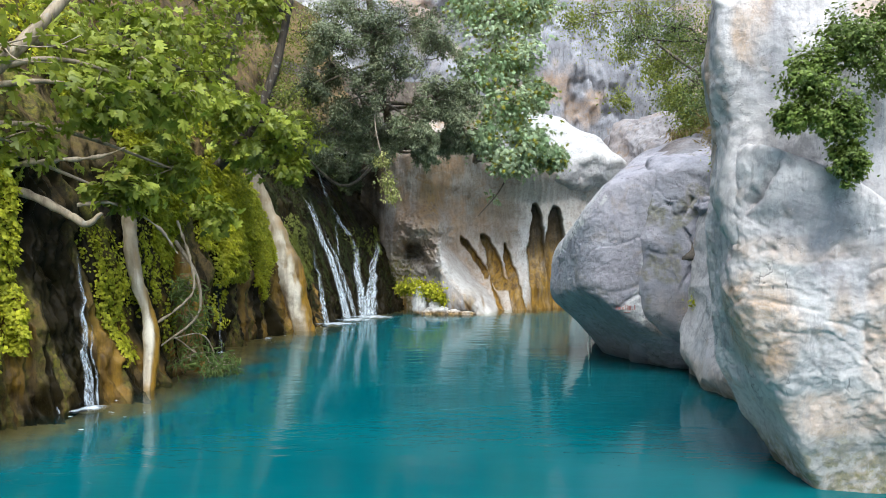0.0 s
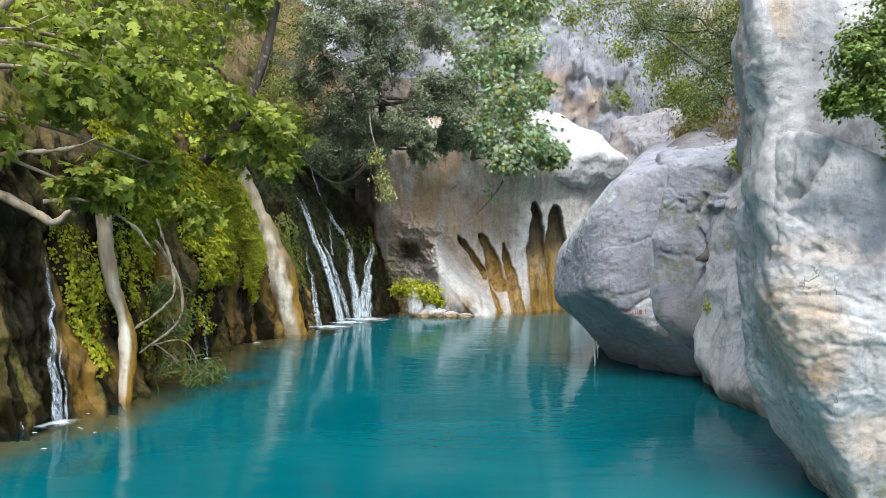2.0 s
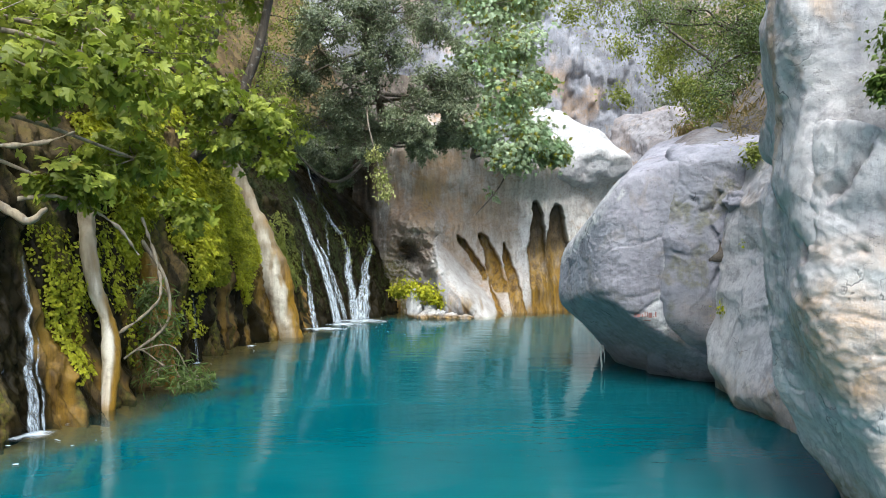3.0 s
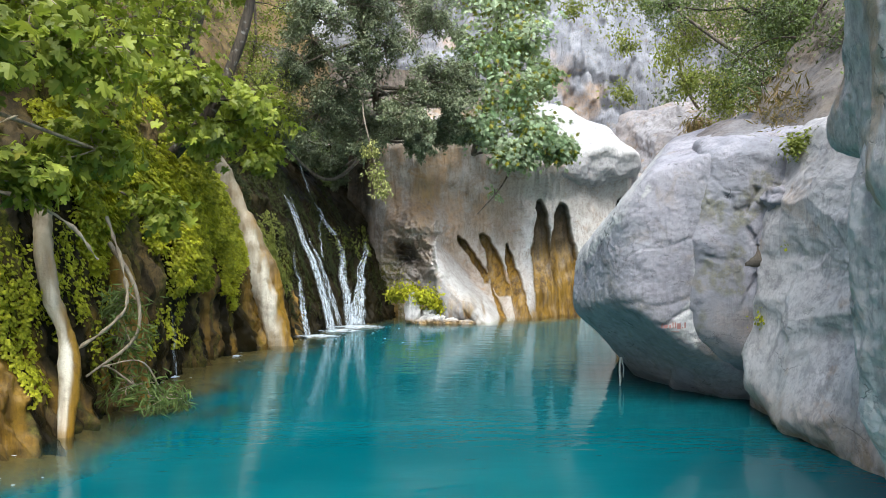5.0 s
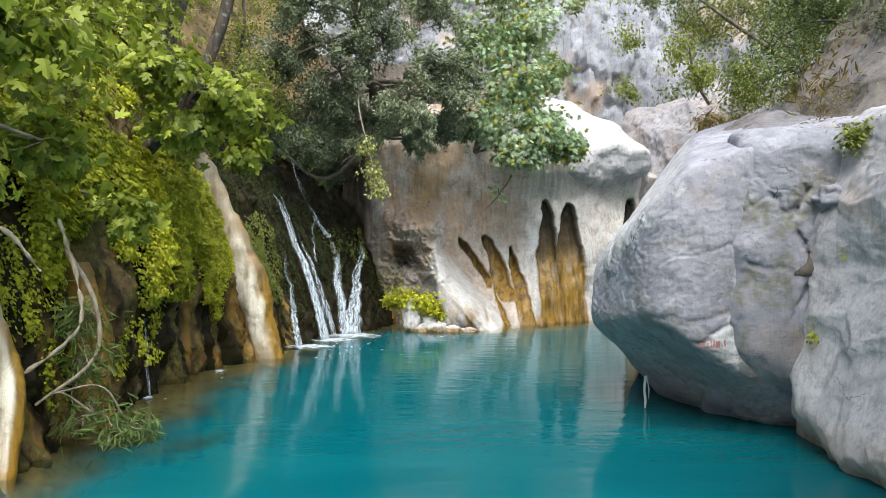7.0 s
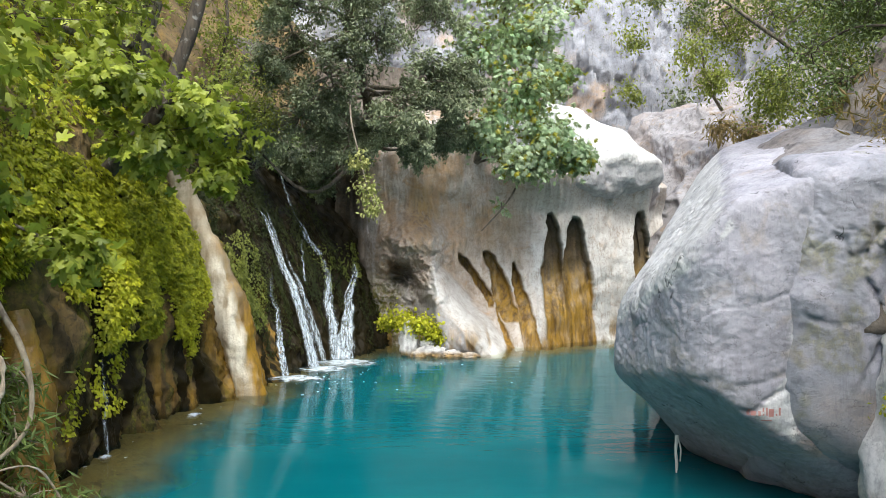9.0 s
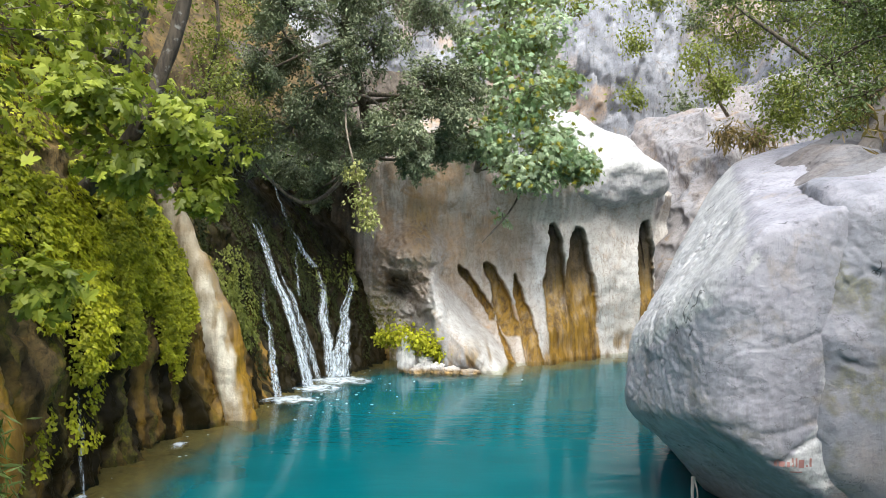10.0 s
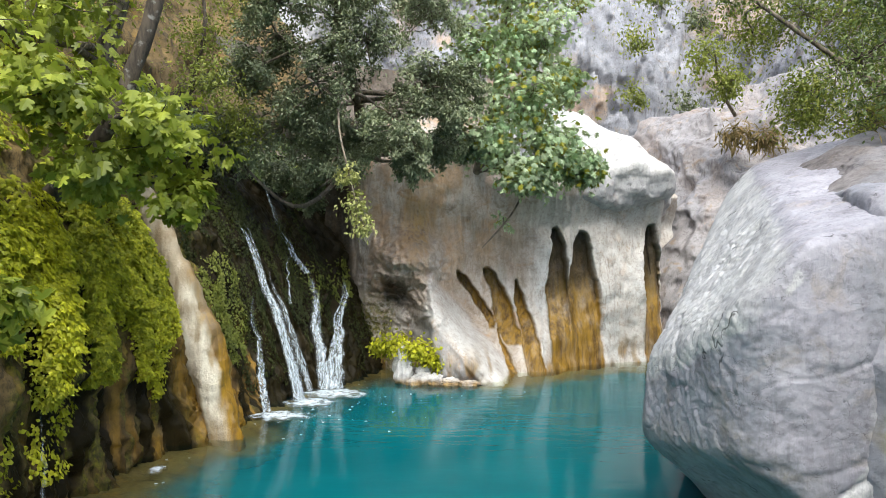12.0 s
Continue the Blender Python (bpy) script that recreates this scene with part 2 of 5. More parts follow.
    c = g.mix(g.math("MULTIPLY", wet_shade, 0.92), c, g.mix(g.span(middle, 0.3, 0.7), (0.004, 0.004, 0.002), (0.018, 0.014, 0.005)))
    c = g.mix(g.math("MULTIPLY", lines, 0.8), c, (0.03, 0.027, 0.025))
    chips = g.span(g.noise(4.2, 9, 0.6), 0.5, 0.52)
    flakes = g.span(g.noise(17, 8, 0.7, warp=0.4), 0.5, 0.55)
    c = g.mix(g.math("MULTIPLY", flakes, 0.13), c, dark)
    pits = g.span(g.noise(23, 3, 0.5), 0.68, 0.74)
    c = g.mix(g.math("MULTIPLY", pits, 0.5), c, dark)
    h = g.math("ADD", g.math("MULTIPLY", chips, 0.45), g.math("MULTIPLY", flakes, 0.2))
    h = g.math("SUBTRACT", h, g.math("MULTIPLY", pits, 0.3))
    h = g.math("ADD", h, g.math("MULTIPLY", fine, 0.25))
    h = g.math("ADD", h, g.math("MULTIPLY", g.noise(110, 5, 0.75), 0.1))
    h = g.math("SUBTRACT", h, g.math("MULTIPLY", lines, 0.9))
    h = g.math("ADD", h, g.math("MULTIPLY", scab, 0.3))
    n = g.bump(h, 0.42 * relief, 0.03, g.bump(middle, 0.05, 0.05))
    g.link(g.span(wet_shade, 0, 1, 0.35, 0.1), g.bsdf.inputs["Specular IOR Level"])
    return g.done(c, g.span(g.math("MAXIMUM", wet_shade, g.math("MULTIPLY", g.attr("rust"), 0.8)), 0, 1, 0.82, 0.38), n, 0.35)


def leaf(name, young, old, gloss=0.42, through_light=0.35, tip=0.0):
    """Leaves: a tone for each, a little light through the blade."""
    g = Nodes(name)
    r = g.add("ShaderNodeNewGeometry").outputs["Random Per Island"]
    c = g.mix(g.span(g.noise(1.1, 3), 0.35, 0.65, 0.15, 0.85), old, young)
    c = g.mix(g.span(r, 0.0, 1.0, 0, 0.6), c, g.mix(r, old, young))
    if tip:
        c = g.mix(g.span(r, 1 - tip, 1 - tip + 0.01), c, (0.36, 0.33, 0.04))
    c = g.mix(g.span(g.math("FRACT", g.math("MULTIPLY", r, 17.3)), 0, 1, 0, 0.62), c, g.mix(0.75, c, (0.008, 0.012, 0.004)))
    g.done(c, gloss + 0.08, None, 0.35)
    t = g.add("ShaderNodeBsdfTranslucent")
    g.feed(t.inputs["Color"], g.mix(0.5, c, (0.3, 0.4, 0.03), "MIX"))
    m = g.add("ShaderNodeMixShader")
    m.inputs[0].default_value = through_light
    g.link(g.bsdf.outputs[0], m.inputs[1])
    g.link(t.outputs[0], m.inputs[2])
    g.link(m.outputs[0], g.out.inputs["Surface"])
    return g.mat


def bark(name, pale, dark):
    g = Nodes(name)
    n = g.noise(6, 7, 0.65, at=g.stretched(3, 3, 0.7))
    c = g.mix(g.span(n, 0.3, 0.65), dark, pale)
    c = g.mix(g.span(g.noise(9, 4), 0.58, 0.7, 0, 0.6), c, (0.34, 0.33, 0.29))
    return g.done(c, 0.85, g.bump(n, 0.6, 0.02), 0.3)


def tufa_mat(name, pale, shade):
    """Smooth lime crust, ochre where water seeps."""
    g = Nodes(name)
    run = g.noise(1.0, 6, 0.6, at=g.stretched(9, 9, 0.8), warp=0.3)
    c = g.mix(g.span(run, 0.3, 0.6), shade, pale)
    c = g.mix(g.span(g.noise(4, 6, 0.6), 0.5, 0.7, 0, 0.6), c, (0.3, 0.21, 0.11))
    c = g.mix(g.math("MULTIPLY", g.attr("tan"), 0.8), c, g.mix(g.span(run, 0.3, 0.65), (0.25, 0.17, 0.09), (0.4, 0.3, 0.18)))
    c = g.mix(g.attr("rust"), c, g.mix(g.span(run, 0.35, 0.65), (0.36, 0.2, 0.02), (0.16, 0.085, 0.012)))
    c = g.mix(g.math("MULTIPLY", g.attr("moss"), g.span(g.noise(10, 5), 0.4, 0.6)), c, (0.1, 0.1, 0.012))
    return g.done(c, g.span(g.attr("rust"), 0, 1, 0.7, 0.3), g.bump(g.math("ADD", run, g.noise(30, 6)), 0.4, 0.03), 0.4)


def water_mat():
    """Milky turquoise pool: the shallows let the bed show through, ripples break the mirror."""
    g = Nodes("pool_water")
    near = g.noise(1.0, 4, 0.5, at=g.stretched(2.2, 5.5, 1), warp=0.3)
    wide = g.noise(1.0, 3, 0.5, at=g.stretched(0.5, 1.1, 1))
    fine = g.noise(1.0, 3, 0.55, at=g.stretched(8, 17, 1))
    h = g.math("ADD", g.math("MULTIPLY", near, g.span(wide, 0.35, 0.65, 0.25, 1.0)), g.math("MULTIPLY", fine, 0.12))
    n = g.bump(h, 0.15, 0.05)
    body = g.add("ShaderNodeBsdfDiffuse")
    g.feed(body.inputs["Color"], g.mix(g.span(wide, 0.3, 0.7), (0.002, 0.092, 0.108), (0.004, 0.112, 0.127)))
    clear = g.add("ShaderNodeBsdfTransparent")
    clear.inputs["Color"].default_value = (0.92, 0.96, 0.86, 1)
    deep = g.add("ShaderNodeMixShader")
    g.feed(deep.inputs[0], g.attr("murk"))
    g.link(clear.outputs[0], deep.inputs[1])
    g.link(body.outputs[0], deep.inputs[2])
    shine = g.add("ShaderNodeBsdfGlossy")
    shine.inputs["Roughness"].default_value = 0.06
    g.link(n, shine.inputs["Normal"])
    fr = g.add("ShaderNodeFresnel")
    fr.inputs["IOR"].default_value = 1.33
    g.link(n, fr.inputs["Normal"])
    top = g.add("ShaderNodeMixShader")
    g.link(fr.outputs[0], top.inputs[0])
    g.link(deep.outputs[0], top.inputs[1])
    g.link(shine.outputs[0], top.inputs[2])
    g.link(top.outputs[0], g.out.inputs["Surface"])
    return g.mat


def spray_mat(name, cover, stretch, thick=0.95):
    """White falling or foaming water, torn into threads."""
    g = Nodes(name)
    n = g.noise(1.0, 5, 0.65, at=g.stretched(*stretch), warp=0.5)
    g.done((0.74, 0.82, 0.87), 0.35, g.bump(n, 0.25, 0.01), 0.5)
    clear = g.add("ShaderNodeBsdfTransparent")
    m = g.add("ShaderNodeMixShader")
    g.feed(m.inputs[0], g.math("MULTIPLY", g.span(n, cover, cover + 0.4), g.span(g.attr("thin"), 0, 1, thick, 0.0)))
    g.link(clear.outputs[0], m.inputs[1])
    g.link(g.bsdf.outputs[0], m.inputs[2])
    g.link(m.outputs[0], g.out.inputs["Surface"])
    return g.mat


def plain(name, colour, rough=0.6):
    g = Nodes(name)
    return g.done(g.mix(g.span(g.noise(30, 4), 0.3, 0.7, 0, 0.35), colour, tuple(0.6 * c for c in colour)), rough)


ROCK_PALE = rock("pale_limestone", (0.68, 0.645, 0.62), (0.52, 0.488, 0.468), (0.26, 0.24, 0.24), (0.48, 0.33, 0.2), 0.45, 0.8)
ROCK_GREY = rock("grey_limestone", (0.4, 0.385, 0.415), (0.3, 0.287, 0.313), (0.17, 0.16, 0.174), (0.34, 0.28, 0.22), 0.35, 1.0)
ROCK_TAN = rock("tan_limestone", (0.6, 0.55, 0.5), (0.46, 0.37, 0.29), (0.25, 0.185, 0.13), (0.5, 0.27, 0.1), 0.6, 0.3, 16.0, 0.5)
ROCK_EARTH = rock("brown_canyon_rock", (0.22, 0.185, 0.15), (0.125, 0.098, 0.074), (0.05, 0.038, 0.028), (0.2, 0.12, 0.055), 0.6, 0.3)
ROCK_SHOULDER = rock("grey_brown_limestone", (0.25, 0.225, 0.215), (0.175, 0.153, 0.146), (0.085, 0.073, 0.068), (0.24, 0.17, 0.11), 0.4, 0.6)
ROCK_GULLY = rock("streaked_gully_rock", (0.36, 0.34, 0.34), (0.27, 0.245, 0.24), (0.12, 0.105, 0.1), (0.34, 0.2, 0.07), 0.8, 0.5, 8.0)
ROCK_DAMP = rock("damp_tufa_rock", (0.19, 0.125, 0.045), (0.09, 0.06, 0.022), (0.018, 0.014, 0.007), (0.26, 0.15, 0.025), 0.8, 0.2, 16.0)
ROCK_FAR = rock("weathered_cliff", (0.37, 0.37, 0.39), (0.26, 0.26, 0.28), (0.12, 0.115, 0.12), (0.36, 0.26, 0.16), 0.7, 0.5, 5.0)
ROCK_BED = rock("pool_bed_stone", (0.26, 0.19, 0.06), (0.19, 0.13, 0.033), (0.1, 0.065, 0.02), (0.4, 0.23, 0.04), 0.0, 0.2)
TUFA = tufa_mat("cream_tufa", (0.84, 0.76, 0.6), (0.56, 0.45, 0.3))
WATER = water_mat()
FALLING = spray_mat("falling_water", 0.34, (30, 30, 0.9), 0.66)
FOAM = spray_mat("foam", 0.22, (11, 11, 11), 0.95)
LEAF_FIG = leaf("fig_leaf", (0.54, 0.58, 0.07), (0.1, 0.14, 0.02), 0.36, 0.38, 0.03)
LEAF_FERN = leaf("fern_frond", (0.8, 0.76, 0.035), (0.26, 0.29, 0.014), 0.5, 0.33)
LEAF_IVY = leaf("wall_ivy", (0.8, 0.76, 0.035), (0.24, 0.28, 0.014), 0.42, 0.33)
LEAF_OAK = leaf("oak_leaf", (0.36, 0.4, 0.22), (0.024, 0.036, 0.015), 0.26, 0.1)
LEAF_PLANE = leaf("plane_leaf", (0.74, 0.82, 0.56), (0.26, 0.42, 0.2), 0.32, 0.42, 0.14)
LEAF_TIP = leaf("pale_vine_leaf", (0.75, 0.72, 0.3), (0.4, 0.42, 0.12), 0.45, 0.4)
LEAF_CUSHION = leaf("green_ivy_leaf", (0.32, 0.42, 0.08), (0.045, 0.075, 0.015), 0.4, 0.2)
LEAF_VINE = leaf("vine_leaf", (0.4, 0.42, 0.08), (0.11, 0.14, 0.026), 0.42, 0.35)
LEAF_MOSS = leaf("dark_moss", (0.06, 0.068, 0.008), (0.016, 0.022, 0.005), 0.6, 0.15)
LEAF_DARK = leaf("dark_ivy_leaf", (0.24, 0.31, 0.08), (0.03, 0.055, 0.016), 0.35, 0.15)
LEAF_WILLOW = leaf("willow_leaf", (0.22, 0.28, 0.07), (0.1, 0.16, 0.04), 0.45, 0.3)
LEAF_DRY = leaf("dry_grass_blade", (0.3, 0.2, 0.08), (0.14, 0.085, 0.04), 0.6, 0.25)
BARK = bark("grey_bark", (0.22, 0.18, 0.13), (0.06, 0.048, 0.035))
BARK_DARK = bark("dark_bark", (0.1, 0.078, 0.055), (0.03, 0.024, 0.018))
BARK_PALE = bark("pale_bark", (0.42, 0.34, 0.23), (0.2, 0.15, 0.1))
PAINT_RED = plain("red_paint", (0.42, 0.2, 0.17))
STRING = plain("pale_cord", (0.6, 0.6, 0.52))

# ---- the pool and its shores ----
# foot of the left wall, and the same wall 3.4 m higher, from behind the camera round to the falls
FOOT = [(-4.9, -4), (-4.6, 1), (-4.3, 5.5), (-3.75, 7.2), (-3.5, 8.8), (-3.5, 11), (-3.42, 12.8), (-2.85, 14.4), (-2.72, 15.6), (-2.35, 16.8), (-1.8, 17.5), (-1.35, 18.6), (-0.9, 20.5)]
HEAD = [(-5.4, -4), (-5.2, 1), (-5.0, 5.5), (-4.6, 7.2), (-4.3, 8.8), (-4.0, 11), (-3.95, 12.8), (-4.1, 14.4), (-3.8, 15.8), (-3.6, 17.1), (-3.2, 18.9), (-2.4, 20.3), (-1.2, 21.6)]
KNOTS = len(FOOT) - 1
FOOT_LINE, HEAD_LINE = spline(FOOT, 600), spline(HEAD, 600)


def left_wall(s, z, out=0.0):
    """A place on the left wall: s along it in knots, z up, out metres in front of it."""
    s, z = np.broadcast_arrays(np.asarray(s, float), np.asarray(z, float))
    k = np.linspace(0, KNOTS, 600)
    a = np.stack([np.interp(s, k, FOOT_LINE[:, i]) for i in (0, 1)], -1)
    b = np.stack([np.interp(s, k, HEAD_LINE[:, i]) for i in (0, 1)], -1)
    w = np.clip(z, -1.5, 3.4) / 3.4
    p = a + (b - a) * (0.75 * w + 0.25 * np.sign(w) * w * w)[..., None]
    over = np.maximum(z - 3.4, 0)
    p = p + over[..., None] * np.stack([-0.75 + 0.02 * s, 0.05 * s], -1)
    d = np.stack([np.interp(s, k, np.gradient(FOOT_LINE[:, i])) for i in (0, 1)], -1)
    d = d / np.linalg.norm(d, axis=-1, keepdims=True)
    p = p + out * np.stack([d[..., 1], -d[..., 0]], -1) if np.isscalar(out) else p + out[..., None] * np.stack([d[..., 1], -d[..., 0]], -1)
    return np.concatenate([p, z[..., None]], -1)


def left_relief(s, z):
    """How far the left wall's rock stands out of its plan: buttresses, narrow hanging flutes, drip-stone lumps."""
    q = np.stack([s * 1.3, z * 0.28, 0 * z], -1)
    p = left_wall(s, z)
    bend = 0.12 * fbm(p, 1.1, 2)
    g = np.stack([s + bend, z * 0.09, 0 * z + 3.0], -1)
    r = 0.17 * fbm(q, 1.6, 3) + 0.12 * smooth(3.6, 2.6, z) * fbm(g, 4.3, 2, ridged=True) + 0.07 * smooth(3.6, 2.6, z) * fbm(g * (1, 2.0, 1) + 5, 13.0, 3, ridged=True) - 0.1
    r = r + 0.08 * fbm(p, 1.7, 4) + 0.045 * fbm(p * (1, 1, 0.6), 8, 4) + 0.02 * fbm(p, 19, 3)
    r = r - 0.16 * smooth(1.3, 0.7, z) * smooth(4.2, 4.5, s) * smooth(6.7, 6.4, s)
    r = r - 0.1 - 0.14 * np.exp(-((s - 6.93 + 0.02 * z) / 0.22) ** 2)
    return r + 0.35 * smooth(3.2, 5, z) * fbm(p, 0.6, 4)


nz = 210
S_LINE = np.concatenate([np.linspace(0, 1.6, 40), np.linspace(1.62, 9.0, 760), np.linspace(9.02, KNOTS, 180)])
ns = len(S_LINE)
S, Z = np.meshgrid(S_LINE, np.concatenate([np.linspace(-1.2, 4.2, 160), np.linspace(4.25, 11, 50)]), indexing="ij")
relief = left_relief(S, Z)
X = left_wall(S, Z, relief)
q = np.stack([S, Z, 0 * S], -1)
band = fbm(q * (3.4, 0.22, 1), 1.0, 3)
thread = fbm(q * (11.0, 0.5, 1) + 7, 1.0, 3)
low_wall = smooth(3.3, 2.3, Z)
# round the falls this paints in the tree shade as well as wet rock
wet_shade = np.clip(smooth(7.6, 7.9, S) * smooth(6.5, 5.0, Z) + 0.9 * smooth(2.85, 3.0, S) * smooth(3.4, 3.2, S) * smooth(2.4, 1.9, Z) + smooth(-0.12, 0.12, band + 0.4 * thread + 0.06) * low_wall, 0, 1)
moss = np.clip(smooth(-0.1, 0.15, fbm(q * (2.6, 0.7, 1), 1.3, 4) + 0.05) * (0.35 + 0.65 * smooth(0.1, 0.7, Z)) * smooth(6, 4, Z) + 0.7 * smooth(0.05, 0.2, -thread) * low_wall, 0, 1)
rust = np.clip(smooth(0.02, 0.22, -band + 0.35 * thread - 0.07) * smooth(1.7, 0.7, Z + 0.5 * thread) * smooth(8.6, 8.2, S) + smooth(6.5, 6.7, S + 0.08 * Z) * smooth(7.5, 7.2, S) * smooth(2.6, 1.0, Z + 0.8 * thread), 0, 1)
wall_left = tagged(new("wall_left", mesh_data("wall_left", X, grid_faces(ns, nz), ROCK_DAMP, True, dict(wet_shade=wet_shade * (1 - 0.85 * rust), moss=moss * (1 - 0.5 * wet_shade), rust=rust))),
                   "dark damp mossy tufa cliff beside the turquoise pool", "rock wall", kind="structure")

# back wall: a tan rock face between the falls and the grey boulder
NICHES = [(2.6, 2.98, 2.66, -0.3, 0.25, 0.25), (3.15, 2.9, 3.25, -0.3, 0.33, 0.44), (4.86, 3.05, 4.9, -0.2, 0.24, 0.24), (0.52, 2.05, 1.22, 0.9, 0.2, 0.09), (1.15, 2.12, 1.62, 0.6, 0.33, 0.17), (1.72, 1.85, 2.1, -0.2, 0.12, 0.22), (1.3, 0.85, 1.62, -0.2, 0.07, 0.12)]


def back_y(x, z):
    """The back wall's depth at x and height z, without its fine relief."""
    y = 19.35 + 0.18 * np.maximum(x - 2.2, 0) + 0.12 * np.sin(1.7 * x) + 0.1 * np.maximum(z - 1.5, 0)
    y = y + 0.55 * smooth(-0.7, -2.2, x) + 2.5 * smooth(4.95, 5.7, x)
    crest = 1.95 - 1.12 * np.maximum(x + 0.05, 0)
    toe = 1.45 * smooth(-0.1, 0.75, crest - z) * smooth(-0.55, 0.0, x) * smooth(2.3, 1.2, x) + 0.5 * np.exp(-((x - 0.5) / 0.55) ** 2 - ((z - 0.35) / 0.5) ** 2)
    toe = toe + 0.75 * np.exp(-((x - 1.9) / 0.8) ** 2) * smooth(1.5, -0.1, z)
    nose = 0.7 * np.exp(-((x + 0.55) / 0.65) ** 2 - ((z - 2.2) / 0.5) ** 2)
    hole = 0.6 * np.exp(-((x + 0.85) / 0.35) ** 2 - ((z - 1.5) / 0.4) ** 2)
    return y - toe - nose + hole - 0.5 * smooth(2.9, 3.9, z) * smooth(1.0, 2.4, x)


nx, nz = 420, 330
A, Z = np.meshgrid(np.linspace(-2.4, 6.2, nx), np.linspace(-1.0, 5.6, nz), indexing="ij")
niche = np.zeros_like(A)
P2 = np.stack([A, Z, 0 * A], -1)
for x0, z0, x1, z1, w0, w1 in NICHES:
    t = np.clip((z0 - Z) / (z0 - z1), 0, 1)
    wob = 0.07 * fbm(np.stack([A, Z * 0.6, 0 * A + x0], -1), 2.2, 2) + 0.02 * fbm(np.stack([A, Z, 0 * A + x0], -1), 7, 4)
    w = (w0 + (w1 - w0) * t) * np.sqrt(np.clip(np.minimum((z0 - Z) / 1.3, 1), 0, 1))
    side = np.abs(A + wob - (x0 + (x1 - x0) * t)) / np.maximum(w, 1e-3)
    niche = np.maximum(niche, smooth(1.15, 0.75, side) * smooth(z0, z0 - 0.08, Z + 0.03 * fbm(P2 + x0, 5, 3)) * smooth(z1 - 0.25, z1 + 0.1, Z))
P3 = np.stack([A, 0 * A + 19.5, Z], -1)
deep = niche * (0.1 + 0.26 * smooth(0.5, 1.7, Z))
flute = 0.07 * fbm(np.stack([A * 3.2, Z * 0.25, 0 * A], -1), 1.0, 4)
crest = 1.95 - 1.12 * np.maximum(A + 0.05, 0)
fold = 0.07 * smooth(-0.1, 0.1, crest - Z) * smooth(2.0, 1.5, A) * fbm(np.stack([(crest - Z) * 3.2, A * 0.5, 0 * A], -1), 1.0, 3)
rubble = 0.26 * np.exp(-((A + 0.6) / 0.7) ** 2 - ((Z - 1.7) / 0.8) ** 2) * fbm(P3, 3.2, 5, ridged=True)
Y = back_y(A, Z) + deep + flute + fold - rubble - 0.12 * fbm(P3, 0.9, 3) - 0.02 * fbm(P3 * (1, 1, 0.5), 4, 4)
X = np.stack([A + 0.05 * fbm(P3 + 9, 2, 3), Y + 1.4 * smooth(4.3, 5.6, Z + 0.15 * fbm(P3, 1.2, 2)) + 3.5 * smooth(3.75, 4.6, Z) * smooth(1.0, 2.0, A), Z], -1)
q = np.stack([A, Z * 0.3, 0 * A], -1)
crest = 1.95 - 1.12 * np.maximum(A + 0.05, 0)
# white here is pale rock plus light painted on the crest and right face
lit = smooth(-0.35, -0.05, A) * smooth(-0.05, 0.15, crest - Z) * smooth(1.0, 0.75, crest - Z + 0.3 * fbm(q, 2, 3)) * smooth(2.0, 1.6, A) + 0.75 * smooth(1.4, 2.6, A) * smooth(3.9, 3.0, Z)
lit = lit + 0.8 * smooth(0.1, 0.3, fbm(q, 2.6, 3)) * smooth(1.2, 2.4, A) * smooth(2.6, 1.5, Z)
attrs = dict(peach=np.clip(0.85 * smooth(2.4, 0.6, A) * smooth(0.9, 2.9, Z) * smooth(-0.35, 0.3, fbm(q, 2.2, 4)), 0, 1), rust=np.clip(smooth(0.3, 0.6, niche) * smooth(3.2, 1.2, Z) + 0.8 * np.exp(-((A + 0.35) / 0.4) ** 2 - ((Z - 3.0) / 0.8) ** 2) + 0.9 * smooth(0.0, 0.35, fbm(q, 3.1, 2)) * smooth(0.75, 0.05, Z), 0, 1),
             # recess darkness is painted in here: hollow tops and the left cavity
             wet_shade=np.clip(niche * smooth(1.2, 2.0, Z) * (0.3 + 0.55 * smooth(1.9, 2.3, A)) + 0.85 * np.exp(-((A + 0.8) / 0.3) ** 4 - ((Z - 1.6 + 0.15 * fbm(P3, 3, 3)) / 0.3) ** 4) + smooth(-1.5, -1.9, A), 0, 1),
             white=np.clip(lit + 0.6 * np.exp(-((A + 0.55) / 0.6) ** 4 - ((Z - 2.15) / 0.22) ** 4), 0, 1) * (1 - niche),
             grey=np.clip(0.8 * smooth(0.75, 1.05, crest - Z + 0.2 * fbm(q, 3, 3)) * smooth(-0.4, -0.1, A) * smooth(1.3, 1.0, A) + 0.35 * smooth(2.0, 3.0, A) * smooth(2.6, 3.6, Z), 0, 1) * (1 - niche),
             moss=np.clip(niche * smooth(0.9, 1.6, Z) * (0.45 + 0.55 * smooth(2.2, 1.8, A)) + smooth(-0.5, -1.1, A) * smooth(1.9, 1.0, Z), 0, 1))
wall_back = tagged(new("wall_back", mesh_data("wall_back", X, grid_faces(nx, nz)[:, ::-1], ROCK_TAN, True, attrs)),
                   "tan and rust stained limestone wall with fluted hollows at the water", "rock wall", kind="structure")

